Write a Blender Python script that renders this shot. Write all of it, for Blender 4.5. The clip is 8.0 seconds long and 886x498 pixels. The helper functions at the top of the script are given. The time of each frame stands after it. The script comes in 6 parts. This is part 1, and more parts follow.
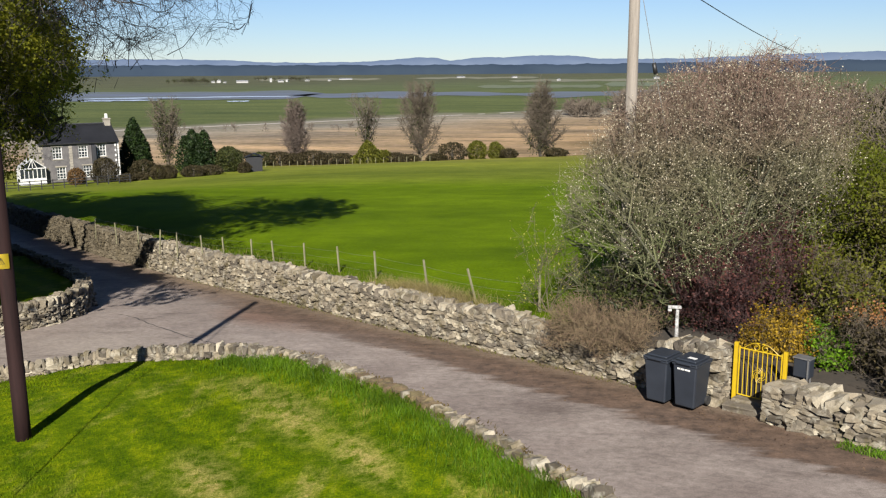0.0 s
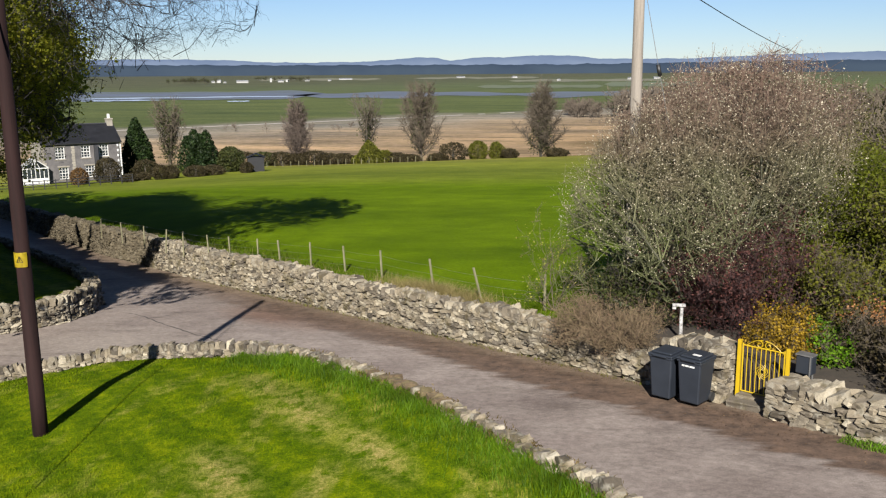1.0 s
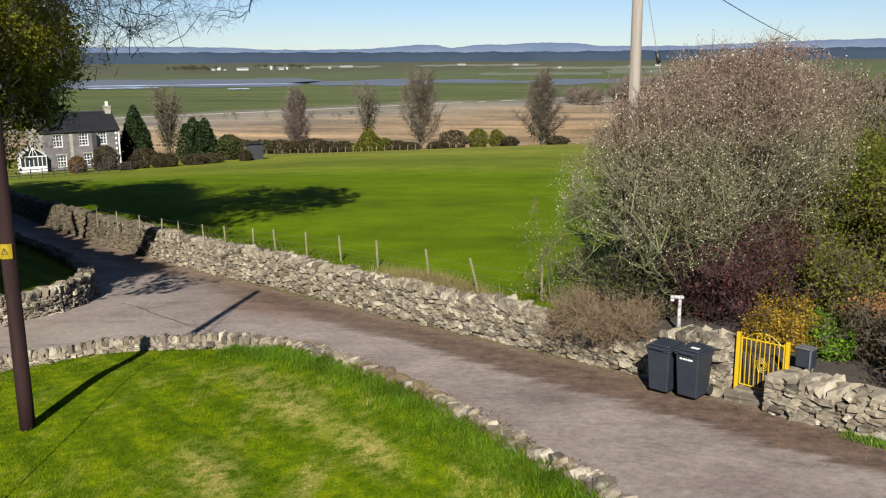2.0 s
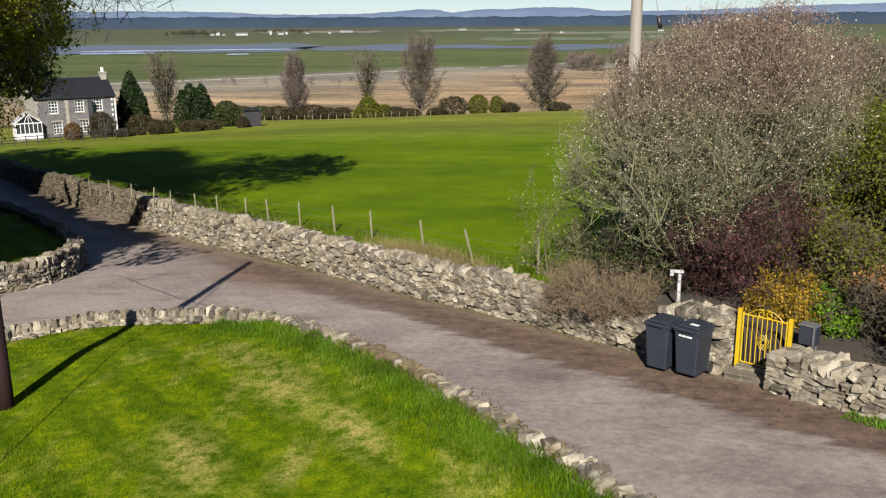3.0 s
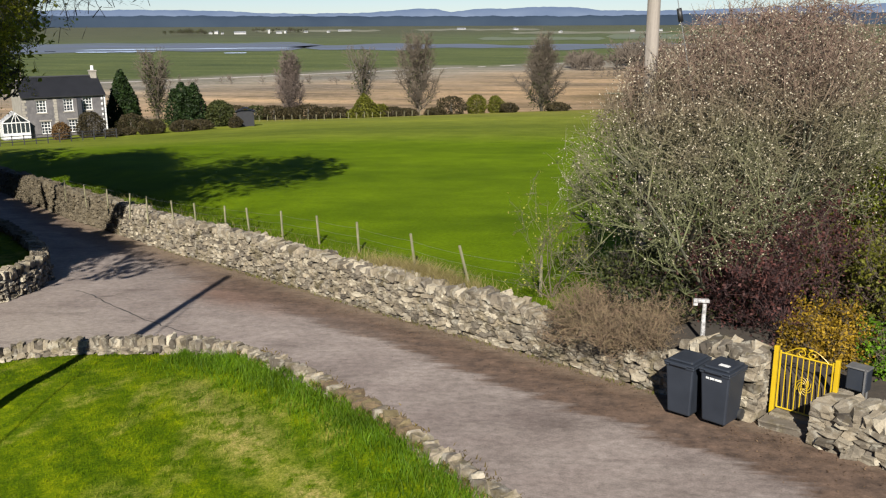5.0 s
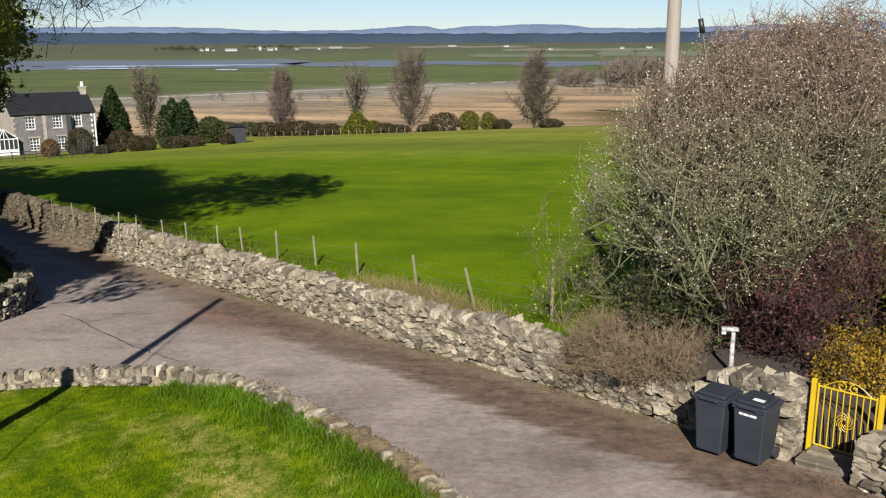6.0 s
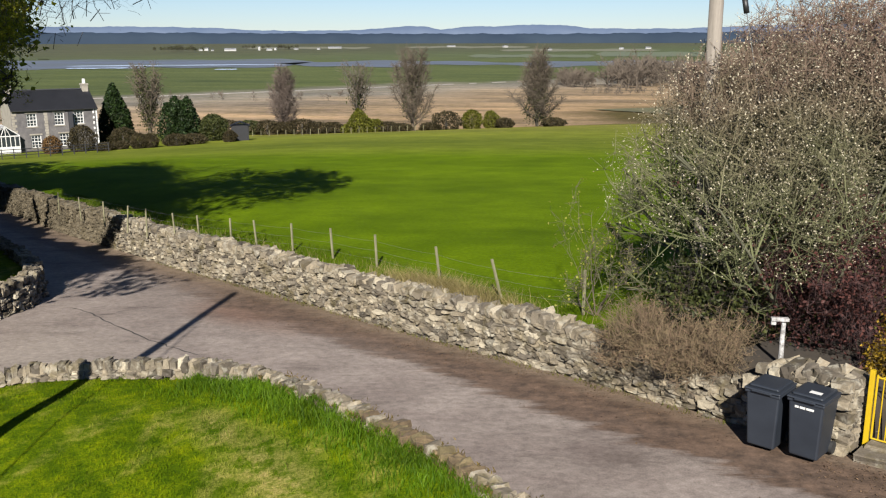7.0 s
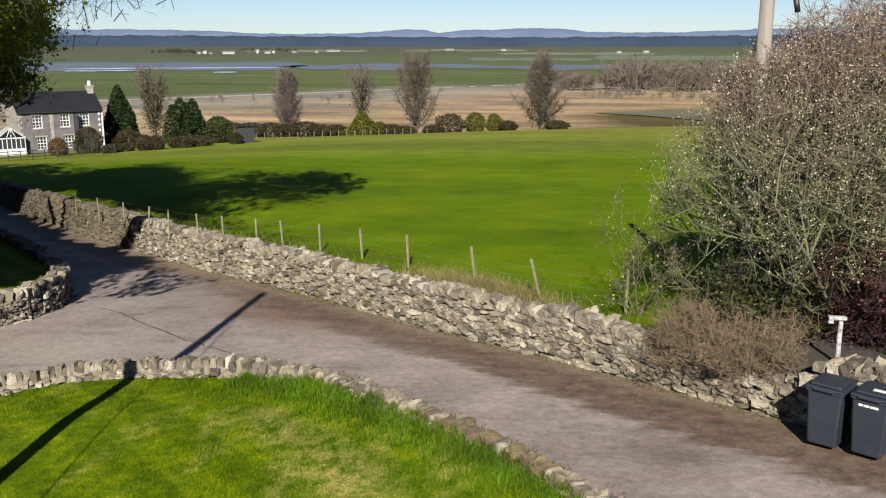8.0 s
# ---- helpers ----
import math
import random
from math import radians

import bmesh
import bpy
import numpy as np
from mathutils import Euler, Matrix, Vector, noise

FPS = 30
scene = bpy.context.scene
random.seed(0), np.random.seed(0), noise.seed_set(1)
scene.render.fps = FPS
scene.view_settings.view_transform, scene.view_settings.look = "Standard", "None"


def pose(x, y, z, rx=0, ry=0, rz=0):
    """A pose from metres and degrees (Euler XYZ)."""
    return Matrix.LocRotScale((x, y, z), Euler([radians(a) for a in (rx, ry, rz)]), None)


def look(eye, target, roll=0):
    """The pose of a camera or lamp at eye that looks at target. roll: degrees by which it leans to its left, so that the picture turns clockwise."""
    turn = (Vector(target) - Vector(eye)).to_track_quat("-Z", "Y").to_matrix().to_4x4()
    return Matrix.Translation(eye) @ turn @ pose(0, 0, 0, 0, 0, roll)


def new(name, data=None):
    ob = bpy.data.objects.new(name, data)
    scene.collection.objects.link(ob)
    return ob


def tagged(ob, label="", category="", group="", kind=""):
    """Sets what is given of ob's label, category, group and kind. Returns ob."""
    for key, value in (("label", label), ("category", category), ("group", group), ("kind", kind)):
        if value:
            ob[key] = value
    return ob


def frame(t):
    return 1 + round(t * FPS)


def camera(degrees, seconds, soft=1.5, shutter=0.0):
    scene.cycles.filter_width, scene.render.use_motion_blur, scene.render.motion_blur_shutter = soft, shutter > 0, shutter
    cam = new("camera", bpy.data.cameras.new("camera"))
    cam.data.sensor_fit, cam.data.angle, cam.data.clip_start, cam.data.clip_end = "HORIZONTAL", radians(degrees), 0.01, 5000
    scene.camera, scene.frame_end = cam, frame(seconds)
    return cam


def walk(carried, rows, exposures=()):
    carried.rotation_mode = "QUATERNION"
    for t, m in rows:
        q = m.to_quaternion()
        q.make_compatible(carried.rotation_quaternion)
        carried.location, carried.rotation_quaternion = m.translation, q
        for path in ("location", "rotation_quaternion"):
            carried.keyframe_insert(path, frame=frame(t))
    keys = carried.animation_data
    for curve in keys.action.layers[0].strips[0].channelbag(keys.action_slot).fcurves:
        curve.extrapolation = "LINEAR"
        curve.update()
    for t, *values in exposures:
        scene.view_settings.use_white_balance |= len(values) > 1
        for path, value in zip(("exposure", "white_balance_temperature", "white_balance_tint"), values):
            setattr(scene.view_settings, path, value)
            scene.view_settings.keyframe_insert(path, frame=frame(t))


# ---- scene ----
cam = camera(53.2, 8.0, soft=1.2)
PATH = [
    (0, (0.024, 0.021, 6.507), (-0.256, 1.963, 6.12), -0.4),
    (0.5, (-0.079, -0.107, 6.52), (-0.358, 1.835, 6.134), -0.3),
    (1, (-0.105, -0.315, 6.549), (-0.385, 1.627, 6.162), -0.4),
    (1.5, (-0.055, -0.246, 6.55), (-0.336, 1.694, 6.153), -0.4),
    (1.7, (-0.042, -0.145, 6.550), (-0.323, 1.795, 6.152), -0.4),
    (2.8, (0.058, 0.520, 6.545), (-0.223, 2.440, 6.061), -0.4),
    (3, (0.07, 0.665, 6.544), (-0.211, 2.584, 6.057), -0.4),
    (3.5, (0.088, 1.086, 6.531), (-0.195, 3.005, 6.045), -0.4),
    (4, (0.104, 1.697, 6.513), (-0.182, 3.615, 6.024), -0.4),
    (5.5, (-0.352, 3.606, 6.365), (-0.622, 5.527, 5.879), -0.3),
    (5.6, (-0.401, 3.695, 6.355), (-0.671, 5.622, 5.960), -0.3),
    (5.7, (-0.451, 3.784, 6.344), (-0.720, 5.711, 5.953), -0.3),
    (5.8, (-0.500, 3.874, 6.334), (-0.764, 5.801, 5.916), -0.3),
    (5.9, (-0.550, 3.963, 6.323), (-0.810, 5.890, 5.873), -0.3),
    (6, (-0.599, 4.052, 6.313), (-0.857, 5.983, 5.86), -0.2),
    (6.5, (-0.914, 4.351, 6.161), (-1.17, 6.283, 5.71), -0.1),
    (7, (-1.298, 4.501, 5.961), (-1.553, 6.432, 5.509), -0.1),
    (7.5, (-1.751, 4.525, 5.905), (-2.004, 6.458, 5.457), -0.1),
    (8, (-2.24, 4.391, 5.876), (-2.49, 6.324, 5.431), -0.0),
]
walk(cam, [(t, look(eye, target, roll)) for t, eye, target, roll in PATH])

# ---- world and sun ----
SUN_UP, SUN_TURN = 33.0, 4.0
world = bpy.data.worlds.new("sky")
scene.world = world
world.use_nodes = True
wn = world.node_tree
sky = wn.nodes.new("ShaderNodeTexSky")
sky.sky_type, sky.sun_disc = "NISHITA", False
sky.sun_elevation, sky.sun_rotation = radians(SUN_UP), radians(180 - SUN_TURN)
sky.air_density, sky.dust_density, sky.ozone_density = 1.0, 0.0, 4.0
wn.nodes["Background"].inputs["Strength"].default_value = 0.030
tint = wn.nodes.new("ShaderNodeMix")
tint.data_type, tint.blend_type = "RGBA", "MULTIPLY"
tint.inputs[0].default_value, tint.inputs[7].default_value = 1.0, (0.96, 1.05, 1.30, 1)
wn.links.new(sky.outputs[0], tint.inputs[6])
wn.links.new(tint.outputs[2], wn.nodes["Background"].inputs["Color"])
sun = new("sun", bpy.data.lights.new("sun", "SUN"))
sun.data.energy, sun.data.angle, sun.data.color = 5.0, radians(0.6), (1.0, 0.94, 0.85)
sun_way = Vector((math.sin(radians(SUN_TURN)) * math.cos(radians(SUN_UP)), -math.cos(radians(SUN_TURN)) * math.cos(radians(SUN_UP)), math.sin(radians(SUN_UP))))
sun.matrix_world = look(sun_way * 60, (0, 0, 0))
scene.view_settings.exposure = 1.38

# ---- mesh helpers ----


def mesh_np(name, verts, faces, mats, smooth=False, mat_ids=None, attr=None):
    """A mesh from arrays: all faces of one size."""
    verts, faces = np.asarray(verts, np.float32), np.asarray(faces, np.int32)
    me = bpy.data.meshes.new(name)
    n, k = faces.shape
    me.vertices.add(len(verts))
    me.vertices.foreach_set("co", verts.ravel())
    me.loops.add(n * k)
    me.loops.foreach_set("vertex_index", faces.ravel())
    me.polygons.add(n)
    me.polygons.foreach_set("loop_start", np.arange(0, n * k, k, dtype=np.int32))
    me.polygons.foreach_set("use_smooth", np.full(n, smooth))
    if mat_ids is not None:
        me.polygons.foreach_set("material_index", np.asarray(mat_ids, np.int32))
    for m in mats if isinstance(mats, (list, tuple)) else [mats]:
        me.materials.append(m)
    me.update(calc_edges=True)
    me.validate()
    return me


def thing(name, label, category, group="", kind="", at=None, data=None):
    ob = new(name, data)
    if at is not None:
        ob.matrix_world = at
    return tagged(ob, label, category, group, kind)


def part(name, bm, material, parent, label="", smooth=False, at=None):
    """One mesh object under a thing or part, from a bmesh or a ready mesh."""
    if isinstance(bm, bmesh.types.BMesh):
        me = bpy.data.meshes.new(name)
        for f in bm.faces:
            f.smooth = smooth
        bm.to_mesh(me)
        bm.free()
        me.materials.append(material)
    else:
        me = bm
    ob = new(name, me)
    ob.parent = parent
    if at is not None:
        ob.matrix_local = at
    if label:
        ob["label"] = label
    return ob


def box(bm, x0, y0, z0, x1, y1, z1, bevel=0.0, taper=1.0):
    """A box between two corners; taper scales its foot."""
    vs = []
    cx, cy = (x0 + x1) / 2, (y0 + y1) / 2
    for z, k in ((z0, taper), (z1, 1.0)):
        for x, y in ((x0, y0), (x1, y0), (x1, y1), (x0, y1)):
            vs.append(bm.verts.new((cx + (x - cx) * k, cy + (y - cy) * k, z)))
    fs = [(3, 2, 1, 0), (4, 5, 6, 7), (0, 1, 5, 4), (1, 2, 6, 5), (2, 3, 7, 6), (3, 0, 4, 7)]
    made = [bm.faces.new([vs[i] for i in f]) for f in fs]
    if bevel:
        edges = list({e for f in made for e in f.edges})
        bmesh.ops.bevel(bm, geom=edges, offset=bevel, segments=2, affect="EDGES", profile=0.5)
    return bm


def tube(bm, a, b, r0, r1, n=8):
    """A tapered round bar from a to b."""
    a, b = Vector(a), Vector(b)
    q = (b - a).to_track_quat("Z", "Y")
    rings = []
    for p, r in ((a, r0), (b, r1)):
        rings.append([bm.verts.new(p + q @ Vector((r * math.cos(2 * math.pi * i / n), r * math.sin(2 * math.pi * i / n), 0))) for i in range(n)])
    for i in range(n):
        j = (i + 1) % n
        bm.faces.new((rings[0][i], rings[0][j], rings[1][j], rings[1][i]))
    bm.faces.new(rings[0][::-1])
    bm.faces.new(rings[1])
    return bm


def prism(bm, outline, z0, z1):
    """A flat outline raised from z0 to z1."""
    lo = [bm.verts.new((x, y, z0)) for x, y in outline]
    hi = [bm.verts.new((x, y, z1)) for x, y in outline]
    n = len(lo)
    bm.faces.new(lo[::-1])
    bm.faces.new(hi)
    for i in range(n):
        bm.faces.new((lo[i], lo[(i + 1) % n], hi[(i + 1) % n], hi[i]))
    return bm


def sticks(segs, n=4):
    """Many tapered twigs as arrays: rows of start, end, two radii."""
    s = np.asarray(segs, float)
    a, b, r = s[:, 0:3], s[:, 3:6], s[:, 6:8]
    d = b - a
    d /= np.linalg.norm(d, axis=1, keepdims=True) + 1e-9
    ref = np.where(np.abs(d[:, 2:3]) < 0.9, np.array([[0, 0, 1.0]]), np.array([[1.0, 0, 0]]))
    u = np.cross(d, ref)
    u /= np.linalg.norm(u, axis=1, keepdims=True) + 1e-9
    v = np.cross(d, u)
    vs = []
    for p, k in ((a, 0), (b, 1)):
        for i in range(n):
            w = 2 * math.pi * i / n
            vs.append(p + r[:, k:k + 1] * (u * math.cos(w) + v * math.sin(w)))
    m = len(s)
    verts = np.stack(vs, 1).reshape(-1, 3)
    base = (np.arange(m) * 2 * n)[:, None, None]
    q = np.array([[i, n + i, n + (i + 1) % n, (i + 1) % n] for i in range(n)])[None]
    return verts, (base + q).reshape(-1, 4)


def leaves(rng, centres, size, flat=0.5, vary=0.4, long=1.5):
    """Small bent leaf blades round the given places."""
    c = np.asarray(centres, float)
    m = len(c)
    nrm = rng.normal(size=(m, 3))
    nrm[:, 2] += flat * 2
    nrm /= np.linalg.norm(nrm, axis=1, keepdims=True)
    t = np.cross(nrm, rng.normal(size=(m, 3)))
    t /= np.linalg.norm(t, axis=1, keepdims=True) + 1e-9
    b = np.cross(nrm, t)
    s = size * (1 + vary * (rng.random((m, 1)) * 2 - 1))
    vs = np.stack([c - t * s * long / 2, c + b * s / 2 + nrm * s * 0.12, c + t * s * long / 2, c - b * s / 2 + nrm * s * 0.12], 1).reshape(-1, 3)
    return vs, (np.arange(m)[:, None] * 4 + np.arange(4)[None])


def grow(rng, base, way, length, radius, levels, kids=3, spread=35.0, shrink=0.7, up=0.1, bends=3, wob=0.18, out=None, sub=1):
    """A limb that bends and forks: fills out with twig rows and tips."""
    segs, tips = out
    p, d = np.array(base, float), np.array(way, float)
    d /= np.linalg.norm(d)
    r = radius
    for k in range(bends):
        for i in range(sub):
            d = d + rng.normal(size=3) * wob + np.array([0, 0, up])
            d /= np.linalg.norm(d)
            q = p + d * length / bends / sub
            r1 = max(radius * (1 - 0.55 * (k + (i + 1) / sub) / bends), 0.003)
            segs.append((*p, *q, r, r1))
            p, r = q, r1
        if levels > 0:
            n = kids if k == bends - 1 else max(1, kids - 1)
            for _ in range(n):
                side = rng.normal(size=3)
                side -= d * side.dot(d)
                side /= np.linalg.norm(side) + 1e-9
                w = radians(spread * (0.5 + rng.random()))
                grow(rng, p, d * math.cos(w) + side * math.sin(w), length * shrink * (0.7 + 0.6 * rng.random()), r * 0.72, levels - 1, kids, spread, shrink, up, bends if levels > 1 else 2, wob, out, sub)
        else:
            tips.append(p.copy())


# ---- materials ----


def nodes_of(name):
    m = bpy.data.materials.new(name)
    m.use_nodes = True
    nt = m.node_tree
    return m, nt, nt.nodes["Principled BSDF"]


def noise_node(nt, scale, detail=4.0, rough=0.6, vec=None, stretch=None):
    t = nt.nodes.new("ShaderNodeTexNoise")
    t.inputs["Scale"].default_value, t.inputs["Detail"].default_value, t.inputs["Roughness"].default_value = scale, detail, rough
    if vec is None:
        vec = nt.nodes.new("ShaderNodeNewGeometry").outputs["Position"]
    if stretch:
        mp = nt.nodes.new("ShaderNodeMapping")
        mp.inputs["Rotation"].default_value = (0, 0, radians(stretch[1]))
        mp.inputs["Scale"].default_value = stretch[0]
        nt.links.new(vec, mp.inputs["Vector"])
        vec = mp.outputs["Vector"]
    nt.links.new(vec, t.inputs["Vector"])
    return t.outputs["Fac"]


def ramp(nt, fac, stops):
    r = nt.nodes.new("ShaderNodeValToRGB")
    while len(r.color_ramp.elements) < len(stops):
        r.color_ramp.elements.new(0.5)
    for e, (p, c) in zip(r.color_ramp.elements, stops):
        e.position, e.color = p, (*c, 1)
    nt.links.new(fac, r.inputs["Fac"])
    return r.outputs["Color"]


def blend(nt, fac, a, b, mode="MIX"):
    m = nt.nodes.new("ShaderNodeMix")
    m.data_type, m.blend_type = "RGBA", mode
    for sock, v in ((m.inputs[0], fac), (m.inputs[6], a), (m.inputs[7], b)):
        if isinstance(v, (int, float)):
            sock.default_value = v
        elif isinstance(v, tuple):
            sock.default_value = (*v, 1)
        else:
            nt.links.new(v, sock)
    return m.outputs[2]


def colour(nt, b, col):
    """Base colour, every surface scaled down evenly to balance the exposure."""
    nt.links.new(blend(nt, 1.0, col, (0.485, 0.485, 0.485), "MULTIPLY"), b.inputs["Base Color"])


def calc(nt, op, a, b=0.0, c=0.0, clamp=False):
    m = nt.nodes.new("ShaderNodeMath")
    m.operation, m.use_clamp = op, clamp
    for sock, v in zip(m.inputs, (a, b, c)):
        if isinstance(v, (int, float)):
            sock.default_value = v
        else:
            nt.links.new(v, sock)
    return m.outputs[0]


def relief(nt, bsdf, height, strength=0.4, distance=0.02):
    b = nt.nodes.new("ShaderNodeBump")
    b.inputs["Strength"].default_value, b.inputs["Distance"].default_value = strength, distance
    nt.links.new(height, b.inputs["Height"])
    nt.links.new(b.outputs["Normal"], bsdf.inputs["Normal"])


def surface(name, dark, light, scale=6.0, fine=60.0, rough=0.8, bump=0.3, dist=0.01, metal=0.0, coat=None, rand=None, amount=0.3, stretch=None, spec=None, local=False):
    """Two-scale mottled surface. rand: 'object' or 'island' varies single pieces."""
    m, nt, b = nodes_of(name)
    vec = nt.nodes.new("ShaderNodeTexCoord").outputs["Object"] if local else None
    big, small = noise_node(nt, scale, 4, 0.6, vec, stretch), noise_node(nt, fine, 3, 0.7, vec, stretch)
    mixed = calc(nt, "ADD", calc(nt, "MULTIPLY", big, 0.6), calc(nt, "MULTIPLY", small, 0.4))
    col = ramp(nt, mixed, [(0.32, dark), (0.68, light)])
    if rand:
        src = nt.nodes.new("ShaderNodeObjectInfo").outputs["Random"] if rand == "object" else nt.nodes.new("ShaderNodeNewGeometry").outputs["Random Per Island"]
        k = calc(nt, "MULTIPLY_ADD", src, 2 * amount, 1 - amount)
        hsv = nt.nodes.new("ShaderNodeHueSaturation")
        nt.links.new(k, hsv.inputs["Value"])
        nt.links.new(col, hsv.inputs["Color"])
        hue = calc(nt, "FRACT", calc(nt, "MULTIPLY", src, 7.31))
        nt.links.new(calc(nt, "MULTIPLY_ADD", hue, 0.04, 0.48), hsv.inputs["Hue"])
        col = hsv.outputs["Color"]
    colour(nt, b, col)
    nt.links.new(calc(nt, "MULTIPLY_ADD", small, 0.25, rough - 0.12, clamp=True), b.inputs["Roughness"])
    b.inputs["Metallic"].default_value = metal
    if spec is not None:
        b.inputs["Specular IOR Level"].default_value = spec
    if bump:
        relief(nt, b, mixed, bump, dist)
    return m


def leaf_mat(name, dark, light, amount=0.35, thin=0.3, rough=0.55):
    """Leaf: varies leaf by leaf, some light passes through."""
    m, nt, b = nodes_of(name)
    isl = nt.nodes.new("ShaderNodeNewGeometry").outputs["Random Per Island"]
    col = ramp(nt, isl, [(0.0, dark), (1.0, light)])
    clump = ramp(nt, noise_node(nt, 1.3, 3), [(0.35, (1 - amount,) * 3), (0.65, (1 + amount,) * 3)])
    col = blend(nt, 1.0, col, clump, "MULTIPLY")
    colour(nt, b, col)
    b.inputs["Roughness"].default_value = rough
    b.inputs["Specular IOR Level"].default_value = 0.15
    if thin:
        tr = nt.nodes.new("ShaderNodeBsdfTranslucent")
        nt.links.new(col, tr.inputs["Color"])
        mx = nt.nodes.new("ShaderNodeMixShader")
        mx.inputs[0].default_value = thin
        nt.links.new(b.outputs[0], mx.inputs[1])
        nt.links.new(tr.outputs[0], mx.inputs[2])
        nt.links.new(mx.outputs[0], nt.nodes["Material Output"].inputs["Surface"])
    return m


def ground_mat():
    """Pasture, reed bed, salt marsh and farmland, by distance over the plain."""
    m, nt, b = nodes_of("meadow_and_marsh")
    pos = nt.nodes.new("ShaderNodeNewGeometry").outputs["Position"]
    sep = nt.nodes.new("ShaderNodeSeparateXYZ")
    nt.links.new(pos, sep.inputs[0])
    x, y = sep.outputs[0], sep.outputs[1]
    r = calc(nt, "SQRT", calc(nt, "ADD", calc(nt, "MULTIPLY", x, x), calc(nt, "MULTIPLY", y, y)))
    wob = noise_node(nt, 0.012, 3, 0.6)
    slant = calc(nt, "ADD", calc(nt, "MULTIPLY", x, -0.79), calc(nt, "MULTIPLY", y, 0.695))
    slant = calc(nt, "MAXIMUM", slant, calc(nt, "MULTIPLY", r, 0.6))
    out = calc(nt, "MULTIPLY_ADD", r, 0.01, -2.2, clamp=True)
    r = calc(nt, "ADD", calc(nt, "MULTIPLY", r, calc(nt, "SUBTRACT", 1.0, out)), calc(nt, "MULTIPLY", slant, out))
    rr = calc(nt, "MULTIPLY", r, calc(nt, "MULTIPLY_ADD", wob, 0.22, 0.89))
    lr = calc(nt, "DIVIDE", calc(nt, "SUBTRACT", calc(nt, "LOGARITHM", rr, 10.0), 1.0), 2.7)
    merse, farm = (0.125, 0.155, 0.062), (0.135, 0.165, 0.085)
    # far farmland stops are greyed to stand in for distance haze
    zones = ramp(nt, lr, [(0.0, (0.122, 0.205, 0.003)), (0.315, (0.140, 0.222, 0.003)), (0.342, (0.190, 0.240, 0.024)), (0.40, (0.225, 0.258, 0.038)), (0.448, (0.27, 0.265, 0.06)), (0.455, (0.10, 0.10, 0.035)), (0.492, (0.13, 0.105, 0.045)), (0.505, (0.42, 0.30, 0.185)), (0.55, (0.46, 0.34, 0.22)), (0.572, (0.41, 0.325, 0.235)), (0.585, (0.34, 0.305, 0.255)), (0.606, (0.25, 0.235, 0.20)), (0.617, merse), (0.715, (0.135, 0.165, 0.068)), (0.80, farm), (0.86, (0.125, 0.135, 0.085)), (1.0, (0.12, 0.125, 0.09))])
    near = ramp(nt, noise_node(nt, 0.35, 5, 0.65), [(0.3, (0.75, 0.78, 0.7)), (0.7, (1.25, 1.2, 1.3))])
    fine = ramp(nt, noise_node(nt, 9.0, 4, 0.7), [(0.3, (0.72, 0.75, 0.7)), (0.7, (1.2, 1.2, 1.2))])
    wide = ramp(nt, noise_node(nt, 0.035, 6, 0.7, None, ((0.30, 1.0, 1.0), 8)), [(0.30, (0.62, 0.66, 0.72)), (0.70, (1.35, 1.28, 1.15))])
    # paler and darker streaks of reed and rush
    reeds = ramp(nt, lr, [(0.49, (0, 0, 0)), (0.51, (1, 1, 1)), (0.585, (1, 1, 1)), (0.61, (0, 0, 0))])
    streaks = ramp(nt, noise_node(nt, 0.055, 6, 0.72, None, ((0.22, 1.0, 1.0), 40)), [(0.34, (0.45, 0.47, 0.50)), (0.50, (1.0, 1.0, 1.0)), (0.66, (1.30, 1.26, 1.22))])
    zones = blend(nt, reeds, zones, blend(nt, 1.0, zones, streaks, "MULTIPLY"))
    col = blend(nt, 1.0, blend(nt, 1.0, blend(nt, 1.0, zones, near, "MULTIPLY"), fine, "MULTIPLY"), wide, "MULTIPLY")
    colour(nt, b, col)
    b.inputs["Roughness"].default_value, b.inputs["Specular IOR Level"].default_value = 1.0, 0.03
    relief(nt, b, noise_node(nt, 14.0, 3, 0.7), 0.5, 0.05)
    return m


